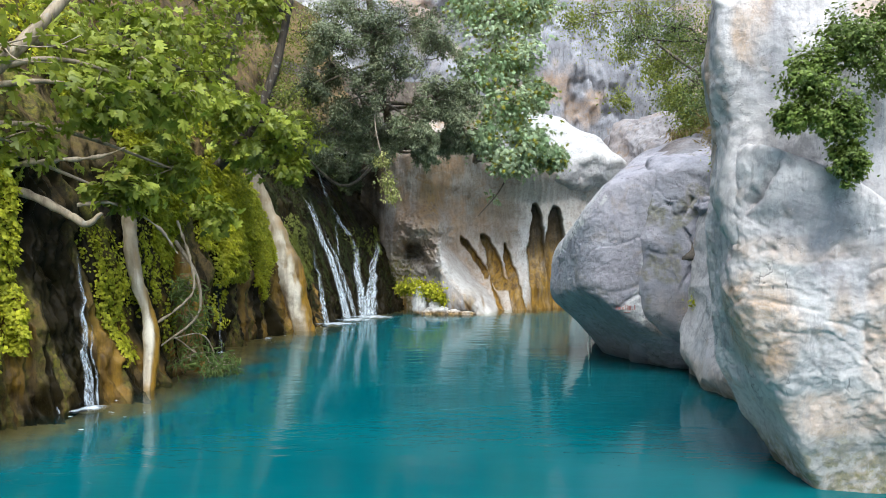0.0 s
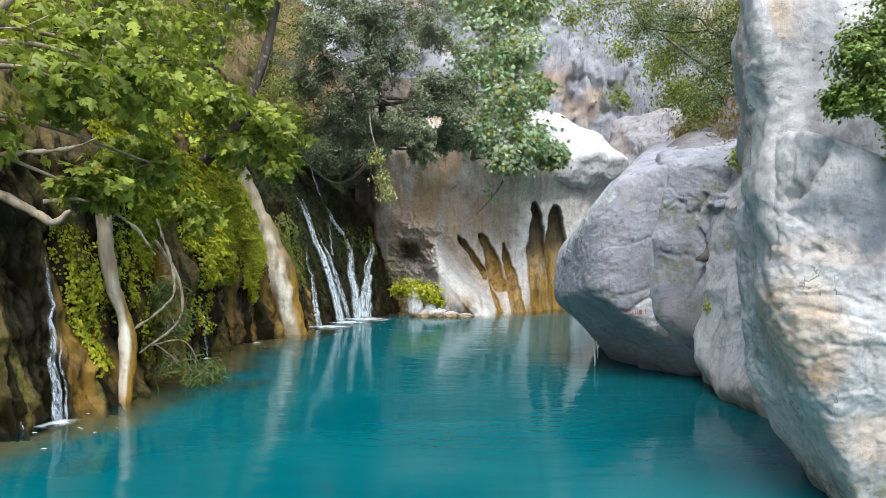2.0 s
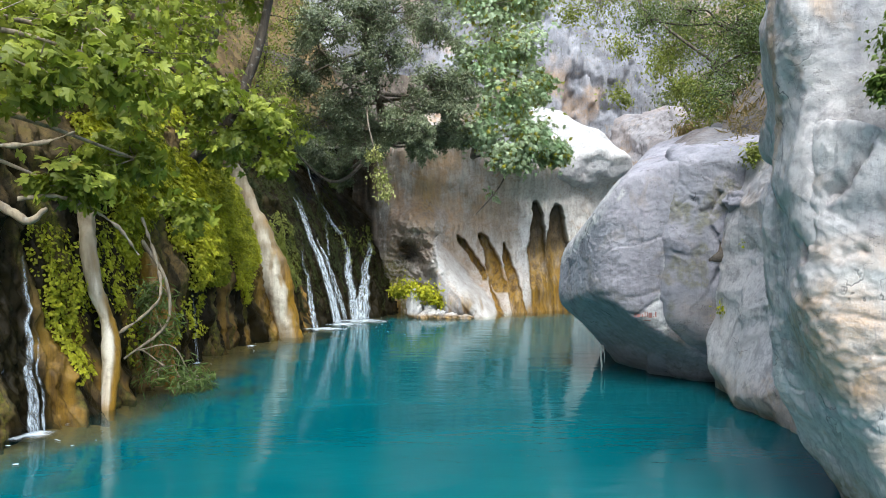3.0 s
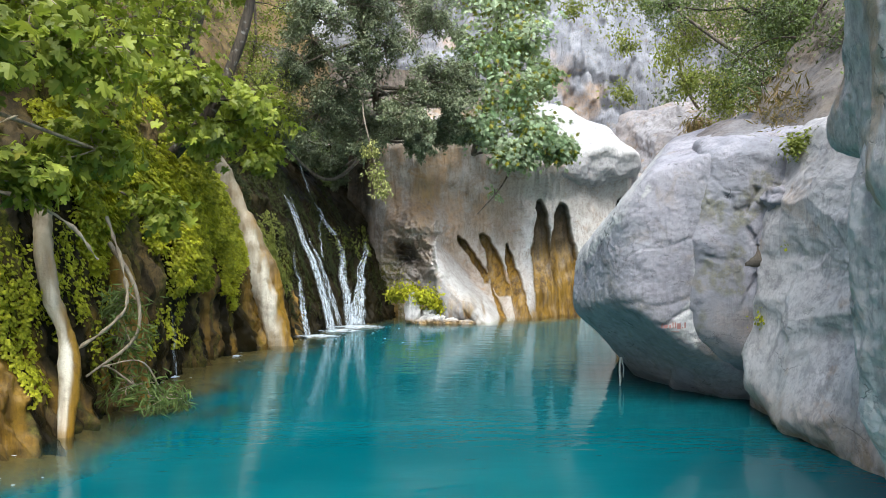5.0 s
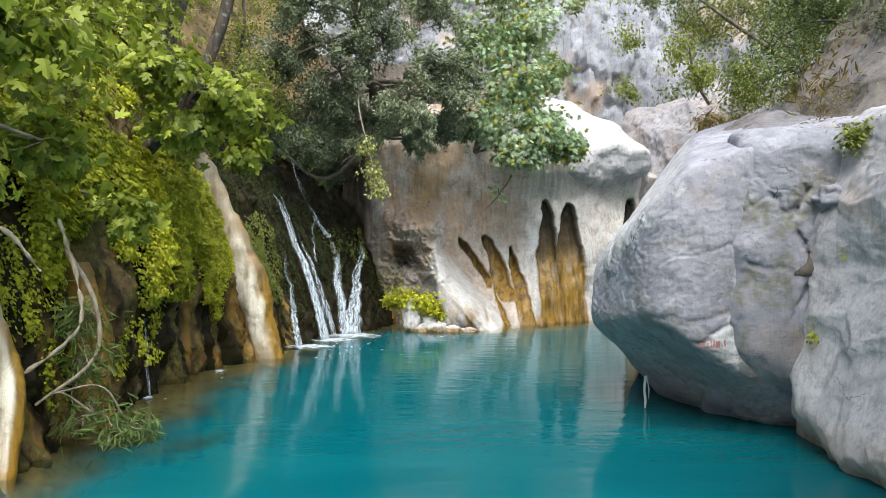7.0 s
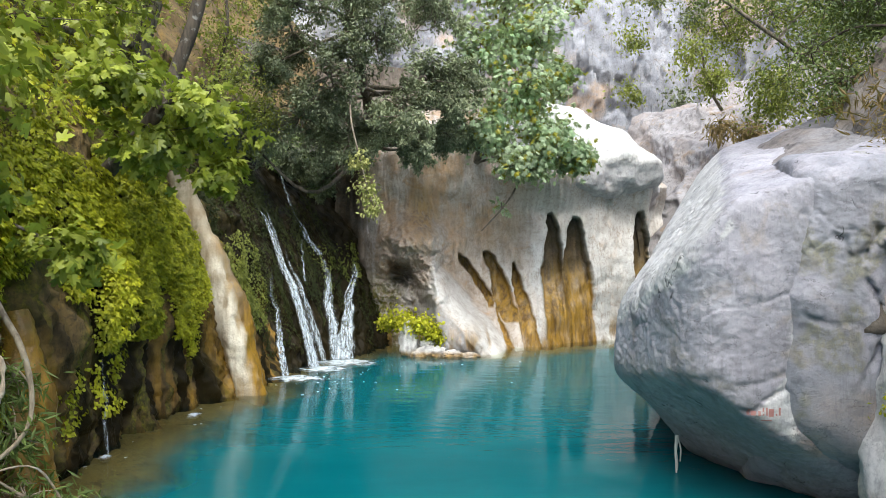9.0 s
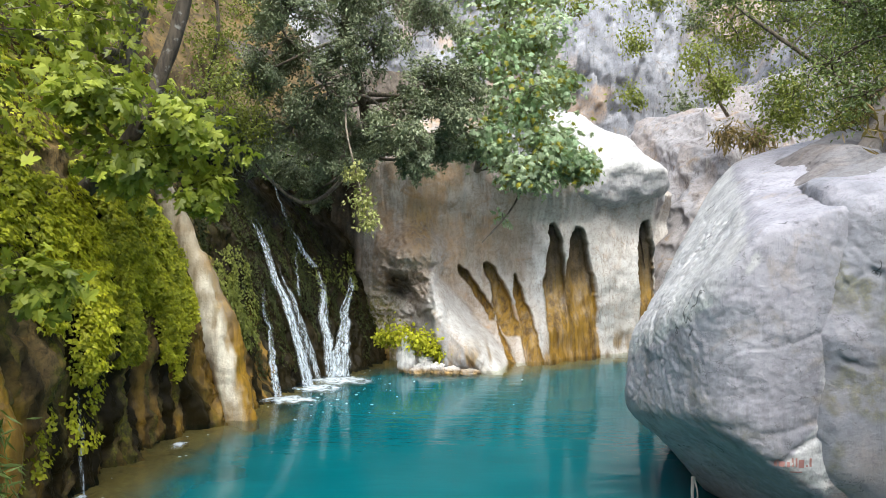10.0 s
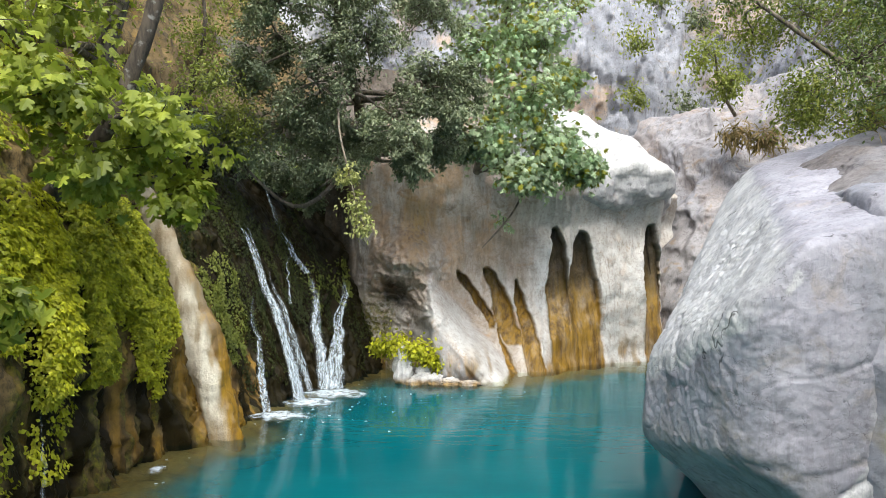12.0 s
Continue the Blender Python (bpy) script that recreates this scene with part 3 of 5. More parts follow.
# pool bed: shelving from the shores, then deep
nx, ny = 220, 340
A, B = np.meshgrid(np.linspace(-7, 8, nx), np.linspace(-8, 21, ny), indexing="ij")
shore = np.concatenate([FOOT_LINE[::3], np.stack([np.linspace(-1.0, 6, 60), back_y(np.linspace(-1.0, 6, 60), 0 * np.linspace(0, 1, 60))], -1)])
dist = np.min([np.hypot(A - x, B - y) for x, y in shore], axis=0)
inside = A > np.interp(B, FOOT_LINE[:, 1], FOOT_LINE[:, 0])
dist = np.where(inside, dist, 0)
dist = dist * (1 + 0.5 * fbm(np.stack([A, B, 0 * A], -1), 1.1, 3))
BZ = -0.06 - 0.22 * np.minimum(dist, 0.55) - 1.6 * smooth(0.45, 2.2, dist) + 0.05 * fbm(np.stack([A, B, 0 * A], -1), 2.2, 4)
tagged(new("pool_bed", mesh_data("pool_bed", np.stack([A, B, BZ], -1), grid_faces(nx, ny), ROCK_BED)), "ochre stone bed of the pool", "pool bed", kind="structure")
murk = 0.04 + 0.96 * smooth(0.1, 1.25, dist)
tagged(new("water", mesh_data("water", np.stack([A, B, 0 * A], -1), grid_faces(nx, ny), WATER, True, dict(murk=murk))), "still turquoise pool water with faint ripples", "water", kind="structure")

# valley floor, canyon walls all round
nx = 160
A, B = np.meshgrid(np.linspace(-260, 260, nx), np.linspace(-260, 260, nx), indexing="ij")
tagged(new("ground", mesh_data("ground", np.stack([A, B, -2.6 + 0.15 * fbm(np.stack([A, B, 0 * A], -1), 0.1, 3)], -1), grid_faces(nx, nx), ROCK_BED)), "stony valley floor", "ground", kind="structure")


def cliff(name, plan, height, lean, label, n, m, amount=1.0, low=-2.5, material=ROCK_FAR, flip=False, **marks):
    """A tall fractured rock face over a plan line."""
    line = spline(plan, n)
    d = np.gradient(line, axis=0)
    d /= np.linalg.norm(d, axis=1)[:, None]
    side = np.stack([d[:, 1], -d[:, 0]], -1)
    h = np.linspace(0, 1, m)
    z = low + (height - low) * h
    p = line[:, None, :] - side[:, None, :] * (lean * np.maximum(z, 0))[None, :, None]
    x = np.concatenate([p, np.broadcast_to(z, (n, m))[..., None]], -1)
    nn = np.concatenate([side, np.zeros((n, 1))], -1)[:, None, :]
    r = amount * (1.1 * fbm(x * (1, 1, 0.55), 0.16, 4) + 0.45 * fbm(x * (1, 1, 0.3), 0.5, 5) + 0.12 * fbm(x * (1, 1, 0.35), 1.5, 5, ridged=True) - 0.2 - 0.35 * cracks(x * (1, 1, 0.35), 0.4, 0.12) * smooth(-0.1, 0.3, fbm(x, 0.3, 2)) + 0.3 * smooth(0.0, 0.05, fbm(x * (1, 1, 0.3), 0.6, 5)))
    x = x + nn * r[..., None]
    f = grid_faces(n, m)
    at = {k: fn(x) for k, fn in marks.items()}
    return tagged(new(name, mesh_data(name, x, f[:, ::-1] if flip else f, material, True, at)), label, "cliff", kind="structure")


cliff("cliff_far", [(-30, 25), (-16, 32), (-6, 36), (4, 38), (12, 38.5), (20, 36), (30, 34)], 26, 0.12, "pale grey canyon cliff with rust streaks behind the trees", 420, 230, 1.0, flip=False,
      white=lambda x: 0.6 * smooth(-2, -6, x[..., 0]), peach=lambda x: 0.7 * smooth(0.1, 0.4, fbm(x, 0.25, 3)))
cliff("cliff_gully", [(9.0, 36), (8.6, 30), (8.4, 25), (7.8, 20), (7.4, 15.5), (6.6, 11.5), (6.8, 8.5)], 14, 0.5, "grey brown canyon side above the boulders", 420, 180, 0.7,
      peach=lambda x: 0.4 * smooth(0.1, 0.4, fbm(x * (1, 1, 0.4), 0.6, 4)) * smooth(14, 20, x[..., 1]))
cliff("cliff_left", [(-8.5, -10), (-8.8, 0), (-8.8, 8), (-8.5, 15), (-7.5, 22), (-8, 30)], 20, 0.55, "brown overgrown canyon side above the mossy wall", 240, 120, 0.8, low=1.0, material=ROCK_EARTH)
cliff("cliff_falls", [(-10, 16), (-7, 19.3), (-4.4, 21.9), (-2, 23), (0.2, 24.3), (1.2, 27)], 7.7, 0.15, "shaded brown cliff above the waterfall", 160, 90, 0.7, low=0.5, material=ROCK_EARTH)
cliff("cliff_right", [(7.2, 9.5), (7.0, 5), (7.5, -3), (7, -9)], 5.0, 0.4, "low rock bank beside the pool", 90, 40, 0.6)
cliff("cliff_behind", [(7, -9), (0, -14), (-10, -9)], 8, 0.3, "canyon wall closing the valley", 80, 50, 0.8)

# bank behind the back wall, where the trees root
nx, ny = 160, 120
A, B = np.meshgrid(np.linspace(-10, 8, nx), np.linspace(20.3, 40, ny), indexing="ij")
q = np.stack([A, B, 0 * A], -1)
BZ = 4.25 + 0.32 * (B - 20.3) - 7.0 * smooth(4.4, 5.6, A) + 0.9 * smooth(-1, -6, A) + 0.45 * fbm(q, 0.5, 5) - 0.3 * smooth(-1.2, -2.2, A) * smooth(23, 21, B)
tagged(new("bank", mesh_data("bank", np.stack([A, B, BZ], -1), grid_faces(nx, ny), ROCK_EARTH)), "rocky brown slope above the waterfall", "slope", kind="structure")


# ---- boulders ----
def boulder(name, centre, planes, n, material, label, power=9, lumps=0.12, facets=0.06, marks=None, seed=0.0, gash=0.5, grooves=()):
    """One big rock: a rounded many-sided body with hollows, facets, cracks, stains and some painted light."""
    c, d, r, f = blob(centre, planes, n, power)
    p = c + d * r[:, None]
    k = p + seed
    size = lumps * fbm(k, 0.9, 5, 0.36) + facets * (worley(k + 0.15 * fbm(k, 2, 2)[:, None], 1.15)[0] - 0.5)
    size = size + (0.004 + 0.3 * facets) * (worley(k * (1, 1, 0.8) + 0.08 * fbm(k, 4, 3)[:, None], 3.1)[0] - 0.5) + 0.006 * (worley(k, 8.5)[0] - 0.5) * smooth(-0.1, 0.2, fbm(k + 2, 1.1, 3))
    size = size + 0.003 * fbm(k, 6, 4, ridged=True) + 0.004 * fbm(k, 3.1, 4) + 0.006 * fbm(k, 26, 3) - 0.02 * gash * cracks(k, 0.62, 0.02) * smooth(-0.05, 0.25, fbm(k, 0.7, 2))
    size = size + 0.009 * smooth(-0.02, 0.025, fbm(k, 1.25, 6)) + 0.004 * smooth(0.0, 0.03, fbm(k + 3.3, 3.4, 5)) - 0.022 * gash * cracks(k * (1, 1, 0.7) + 4.0, 1.1, 0.025) * smooth(0.0, 0.2, fbm(k + 6, 0.9, 2)) + 0.003 * smooth(0.0, 0.06, fbm(k + 8.1, 9, 3))
    w = p + 0.1 * np.stack([fbm(p + 5.0 * a, 2.4, 4) for a in (1, 2, 3)], -1)
    for line, wide, depth in grooves:
        near_line = 99.0
        for a, b in zip(line[:-1], line[1:]):
            a, b = np.array(a), np.array(b)
            t = np.clip((w - a) @ (b - a) / ((b - a) @ (b - a)), 0, 1)
            near_line = np.minimum(near_line, np.linalg.norm(w - a - t[:, None] * (b - a), axis=1))
        size = size - depth * np.exp(-(near_line / wide) ** 2)
    p = c + d * (r + size)[:, None]
    at = {key: fn(p) for key, fn in (marks or {}).items()}
    return tagged(new(name, mesh_data(name, p, f, material, True, at)), label, "boulder")


def near(p, x, y, z, rx, ry, rz):
    """1 inside a soft ellipsoid, 0 outside, with a ragged rim."""
    e = np.sqrt(((p[..., 0] - x) / rx) ** 2 + ((p[..., 1] - y) / ry) ** 2 + ((p[..., 2] - z) / rz) ** 2)
    return smooth(1.25, 0.7, e + 0.22 * fbm(p, 2.2, 4))


def flake(p, outline, ragged=0.015):
    """1 inside an outline of (x, z) places on the pool side of a rock, 0 outside."""
    w = p[:, (0, 2)] + ragged * np.stack([fbm(p, 9, 3), fbm(p + 7, 9, 3)], -1)
    o = np.array(outline)
    turn = sum(a[0] * b[1] - b[0] * a[1] for a, b in zip(o, np.roll(o, -1, 0)))
    d = np.full(len(p), 9.0)
    for a, b in zip(o, np.roll(o, -1, 0)):
        e = (b - a) / np.linalg.norm(b - a)
        d = np.minimum(d, (e[0] * (w[:, 1] - a[1]) - e[1] * (w[:, 0] - a[0])) * np.sign(turn))
    return smooth(-0.008, 0.012, d)


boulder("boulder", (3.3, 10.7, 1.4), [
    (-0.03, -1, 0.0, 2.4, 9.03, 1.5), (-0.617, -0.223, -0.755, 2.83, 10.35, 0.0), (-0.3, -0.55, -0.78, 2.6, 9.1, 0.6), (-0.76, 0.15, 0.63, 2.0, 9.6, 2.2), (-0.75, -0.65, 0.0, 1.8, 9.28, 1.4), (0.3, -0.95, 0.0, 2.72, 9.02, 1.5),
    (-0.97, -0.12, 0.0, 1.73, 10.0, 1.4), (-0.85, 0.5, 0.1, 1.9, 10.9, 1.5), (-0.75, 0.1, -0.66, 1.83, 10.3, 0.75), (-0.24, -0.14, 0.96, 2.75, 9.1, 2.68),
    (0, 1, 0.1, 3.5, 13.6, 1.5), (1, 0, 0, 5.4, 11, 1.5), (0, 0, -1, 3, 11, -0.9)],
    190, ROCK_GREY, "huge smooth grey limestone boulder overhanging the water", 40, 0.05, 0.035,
    # white on the upper-left slab paints in its skylight; flakes and chips are pale rock
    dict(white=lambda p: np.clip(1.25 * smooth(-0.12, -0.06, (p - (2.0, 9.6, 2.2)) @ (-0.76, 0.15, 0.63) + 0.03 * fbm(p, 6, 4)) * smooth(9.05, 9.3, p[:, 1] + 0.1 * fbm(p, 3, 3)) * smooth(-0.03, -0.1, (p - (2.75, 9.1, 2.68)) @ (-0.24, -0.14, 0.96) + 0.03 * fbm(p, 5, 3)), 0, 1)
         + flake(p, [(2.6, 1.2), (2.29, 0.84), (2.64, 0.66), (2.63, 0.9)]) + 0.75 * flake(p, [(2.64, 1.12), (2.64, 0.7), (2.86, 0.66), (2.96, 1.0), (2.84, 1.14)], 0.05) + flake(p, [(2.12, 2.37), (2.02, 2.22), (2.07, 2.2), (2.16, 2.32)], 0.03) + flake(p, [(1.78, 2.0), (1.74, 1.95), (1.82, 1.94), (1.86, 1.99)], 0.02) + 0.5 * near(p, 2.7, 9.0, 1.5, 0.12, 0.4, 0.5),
         # the green of the underside is the water's reflected light, painted through the moss mask
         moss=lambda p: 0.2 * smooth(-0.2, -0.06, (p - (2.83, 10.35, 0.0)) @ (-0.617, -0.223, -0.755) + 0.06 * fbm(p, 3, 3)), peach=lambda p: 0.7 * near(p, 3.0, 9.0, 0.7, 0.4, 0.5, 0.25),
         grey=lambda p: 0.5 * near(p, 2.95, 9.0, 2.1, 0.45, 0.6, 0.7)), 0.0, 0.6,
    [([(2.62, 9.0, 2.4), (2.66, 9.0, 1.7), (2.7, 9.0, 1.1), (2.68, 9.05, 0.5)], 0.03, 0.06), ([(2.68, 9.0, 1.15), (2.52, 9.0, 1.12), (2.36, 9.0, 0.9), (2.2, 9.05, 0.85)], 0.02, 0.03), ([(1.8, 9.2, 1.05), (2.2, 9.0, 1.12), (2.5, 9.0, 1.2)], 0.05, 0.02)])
boulder("boulder", (3.75, 9.7, 2.3), [
    (-0.05, -1, 0.05, 2.9, 8.92, 1.8), (-0.95, 0.3, 0.1, 2.62, 9.2, 2.0), (-0.7, -0.7, 0.1, 2.74, 8.98, 2.0), (-0.2, -0.5, 0.85, 3.0, 8.95, 2.72), (-0.35, -0.5, -0.8, 3.0, 9.0, 0.6), (0.8, -0.6, 0, 3.5, 8.9, 1.6),
    (0, 1, 0, 3.5, 11.5, 2), (1, 0, 0, 5.0, 9, 2), (0, -0.05, 1, 3.6, 9.6, 2.9), (0, 0, -1, 3.6, 9.6, -0.5)],
    120, ROCK_GREY, "dark grey rock lobe leaning against the big boulder", 16, 0.1, 0.1, dict(grey=lambda p: 0.6 * smooth(-0.1, 0.2, fbm(p, 1.4, 3) + 0.1), moss=lambda p: 0.5 * smooth(0.2, 0.4, fbm(p + 3, 1.6, 3)), peach=lambda p: 0.5 * near(p, 3.0, 8.9, 0.8, 0.4, 0.5, 0.3)), 5.0, 0.8,
    [([(3.3, 8.9, 2.6), (3.1, 8.9, 2.0), (3.2, 8.9, 1.5), (3.05, 8.95, 1.0)], 0.03, 0.08), ([(2.75, 8.95, 1.6), (3.0, 8.9, 1.5), (3.2, 8.9, 1.62)], 0.025, 0.05), ([(2.8, 8.95, 2.3), (3.0, 8.9, 2.05), (3.15, 8.9, 2.1)], 0.025, 0.04)])
boulder("boulder", (4.4, 7.5, 1.6), [
    (-0.95, -0.1, 0.25, 3.08, 8.0, 0.6), (-0.85, 0.0, -0.5, 3.02, 7.8, 0.3), (-0.35, -0.9, 0.1, 3.0, 6.0, 0.6), (-0.65, 0.75, 0.1, 3.12, 9.1, 0.8), (-0.5, 0.1, 0.85, 3.6, 7.9, 2.9),
    (0, 1, 0, 4, 9.6, 1), (1, 0, 0, 6, 8, 1), (0, 0, 1, 4, 8, 3.3), (0, 0, -1, 4, 8, -0.8), (0, -1, 0, 4, 5.7, 1)],
    160, ROCK_PALE, "pitted pale limestone block rising from the water", 16, 0.22, 0.34, dict(peach=lambda p: 0.6 * smooth(0.5, 0.1, p[:, 2]), moss=lambda p: 0.5 * smooth(0.2, 0.0, p[:, 2]), grey=lambda p: 0.35 * smooth(1.6, 2.6, p[:, 2] + 0.5 * fbm(p, 1.2, 3))), 11.0, 0.8)
boulder("boulder", (4.6, 11.0, 2.9), [
    (-0.27, -0.42, 1.8, 3.8, 11.6, 3.46), (-0.45, 0.85, 0.3, 4.3, 12.2, 3.7), (-0.55, 0.0, 0.83, 3.2, 10.4, 2.98), (-0.3, -0.4, 0.88, 3.15, 9.75, 2.88), (-0.1, -1, 0.5, 3.5, 9.4, 2.95), (-1, 0, 0, 2.75, 10, 2.5), (0, 1, 0.1, 4, 13.4, 3), (1, 0, 0, 7, 8, 3), (0, 0, -1, 4, 8, 2.3)],
    130, ROCK_SHOULDER, "grey brown rock shoulder above the boulder", 22, 0.12, 0.2, dict(grey=lambda p: 0.5 * smooth(-0.2, 0.2, fbm(p, 1.0, 3))), 17.0)
boulder("boulder", (5.6, 10.3, 3.8), [
    (-0.8, -0.1, 0.6, 4.35, 10.0, 3.6), (-0.4, -0.75, 0.5, 4.6, 9.4, 3.6), (-0.5, 0.7, 0.3, 4.7, 11.4, 3.8), (0, 0, 1, 5, 10, 5.2), (-0.45, -0.4, 0.8, 4.8, 10, 4.5), (1, 0, 0, 7.4, 10, 4), (0, 1, 0, 5, 12, 4), (0, 0, -1, 5, 10, 1.5)],
    90, ROCK_EARTH, "shaded brown rock buttress under the leaning tree", 24, 0.16, 0.25, dict(grey=lambda p: 0.3 * smooth(-0.3, 0.1, fbm(p, 1.0, 3))), 61.0)
boulder("boulder", (3.4, 5.5, 1.3), [
    (-0.05, -1, 0.03, 2.4, 4.46, 1.5), (-1, 0.25, 0.0, 2.0, 4.9, 1.8), (-0.7, -0.7, 0.0, 2.04, 4.6, 1.7), (-0.85, 0.1, -0.45, 2.1, 4.8, 0.9), (-0.2, -0.9, -0.35, 2.5, 4.58, 0.5), (-0.45, -0.2, 0.87, 2.08, 4.7, 2.38),
    (0.46, -0.12, 0.87, 2.02, 4.6, 2.4), (-0.6, 0.8, 0, 2.15, 5.5, 1.5), (0, 1, 0, 3, 6.4, 1), (1, 0, 0, 6, 5, 1), (0, 0, -1, 3, 5, -0.8)],
    190, ROCK_PALE, "massive pale limestone boulder with grey and peach stains", 26, 0.12, 0.14,
    dict(grey=lambda p: np.clip(0.6 * near(p, 2.38, 4.45, 1.86, 0.3, 0.8, 0.24) + 0.5 * near(p, 2.6, 4.45, 1.6, 0.3, 0.6, 0.3), 0, 1), peach=lambda p: 0.85 * near(p, 2.05, 4.6, 1.1, 0.25, 0.6, 0.4) + 0.5 * near(p, 2.6, 4.5, 0.55, 0.4, 0.5, 0.15) + 0.6 * near(p, 2.85, 4.5, 1.2, 0.15, 0.5, 0.5) + 0.5 * near(p, 2.3, 4.5, 1.65, 0.5, 0.5, 0.1),
         moss=lambda p: 0.75 * smooth(0.55, 0.15, p[:, 2] + 0.2 * fbm(p, 2, 4)), white=lambda p: 0.8 * near(p, 2.2, 4.5, 1.35, 0.3, 0.5, 0.25) + 0.7 * near(p, 2.1, 4.6, 2.3, 0.3, 0.5, 0.2) + 0.5 * near(p, 2.5, 4.5, 0.75, 0.35, 0.5, 0.25)), 23.0, 0.6,
    [([(2.4, 4.45, 2.4), (2.15, 4.5, 2.12), (2.05, 4.6, 1.95), (1.98, 4.75, 1.6)], 0.035, 0.1), ([(2.1, 4.5, 2.05), (2.35, 4.4, 2.2), (2.6, 4.4, 2.0), (2.9, 4.4, 1.95)], 0.025, 0.05), ([(2.35, 4.4, 0.95), (2.6, 4.4, 0.7), (2.9, 4.4, 0.75)], 0.025, 0.05), ([(2.05, 4.6, 1.62), (2.4, 4.4, 1.66), (2.9, 4.4, 1.5)], 0.02, 0.035), ([(2.75, 4.4, 1.5), (2.7, 4.4, 1.1), (2.78, 4.4, 0.7)], 0.02, 0.035)])
boulder("boulder", (3.6, 5.7, 2.9), [
    (-0.92, 0.38, 0.0, 2.02, 5.1, 3.0), (-0.75, -0.65, 0.03, 1.97, 4.75, 3.0), (0.02, -1, 0.1, 2.4, 4.72, 2.4), (-0.3, 0.95, 0, 2.56, 6.75, 3.2), (0, 1, 0, 4, 6.6, 4), (1, 0, 0, 6.4, 6, 4), (-0.3, -0.1, 1, 3.2, 6, 4.6), (-0.25, 0.5, -0.83, 2.5, 6.5, 2.5), (0, -0.1, -1, 3, 5, 1.0)],
    170, ROCK_PALE, "tall pale rock pillar with peach and blue grey bands", 24, 0.12, 0.16, dict(peach=lambda p: 0.7 * smooth(0.0, 0.25, fbm(p * (1.6, 1.6, 0.5), 1.3, 3)), grey=lambda p: 0.22 * smooth(0.1, 0.3, fbm(p + 4, 1.1, 3)) + 0.4 * near(p, 2.25, 4.75, 2.95, 0.16, 0.6, 0.5)), 31.0)
# skylight on the ledge's top is painted white, its underside greyed by height
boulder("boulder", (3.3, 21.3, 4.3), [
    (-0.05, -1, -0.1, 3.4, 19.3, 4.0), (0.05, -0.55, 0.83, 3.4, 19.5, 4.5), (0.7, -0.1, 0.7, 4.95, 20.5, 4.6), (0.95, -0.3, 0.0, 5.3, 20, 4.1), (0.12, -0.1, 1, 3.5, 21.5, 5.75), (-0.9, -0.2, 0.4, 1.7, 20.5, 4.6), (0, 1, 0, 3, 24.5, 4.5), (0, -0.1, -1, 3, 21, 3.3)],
    130, ROCK_PALE, "pale limestone ledge on the back wall, its sky-lit top painted white", 7, 0.26, 0.16, dict(white=lambda p: smooth(3.9, 4.3, p[:, 2]), grey=lambda p: 0.5 * smooth(4.15, 3.85, p[:, 2])), 41.0)
boulder("boulder", (9.5, 24.0, 3.5), [
    (-0.55, -0.55, 0.6, 6.4, 23, 3.8), (-0.2, -1, 0.3, 8, 20.5, 4), (-1, 0, 0.2, 5.9, 24, 3), (0, 0.3, 1, 8, 24, 7.4), (1, 0, 0, 13, 24, 4), (0, 1, 0, 9, 29, 4), (0, 0, -1, 9, 24, -2), (-0.5, -0.3, 0.85, 7.8, 23, 6)],
    120, ROCK_GULLY, "sloping brown grey rock mass in the gully", 14, 0.35, 0.45, dict(peach=lambda p: 0.15 * smooth(0, 0.35, fbm(p * (1, 1, 0.3), 0.9, 4))), 53.0)

# stones at the foot of the back wall
STONES = [(-0.6, 17.72, 0.28, 0.19, 0.2, 0.46), (-0.25, 17.6, 0.05, 0.2, 0.15, 0.16), (-0.02, 17.55, 0.06, 0.16, 0.14, 0.13), (0.28, 17.5, 0.02, 0.22, 0.14, 0.1), (-0.42, 17.5, 0.0, 0.13, 0.1, 0.1), (0.62, 17.45, 0.0, 0.2, 0.12, 0.08), (-0.2, 17.75, 0.22, 0.17, 0.16, 0.14)]
for i, (x, y, z, a, b, c) in enumerate(STONES):
    d, f = cube_sphere(22)
    k = d * 1.3 + i * 7.1
    p = np.array((x, y, z)) + d * np.array((a, b, c)) * (1 + 0.28 * fbm(k, 1.0, 4) + 0.1 * fbm(k, 4, 2))[:, None]
    tagged(new("stone", mesh_data("stone", p, f, ROCK_PALE, True, dict(white=np.full(len(p), 0.85), rust=0.9 * smooth(0.14, 0.03, p[:, 2])))),
           "upright white stone at the foot of the wall" if i == 0 else "pale rounded stone at the waterline", "stone", "stones at the foot of the wall")


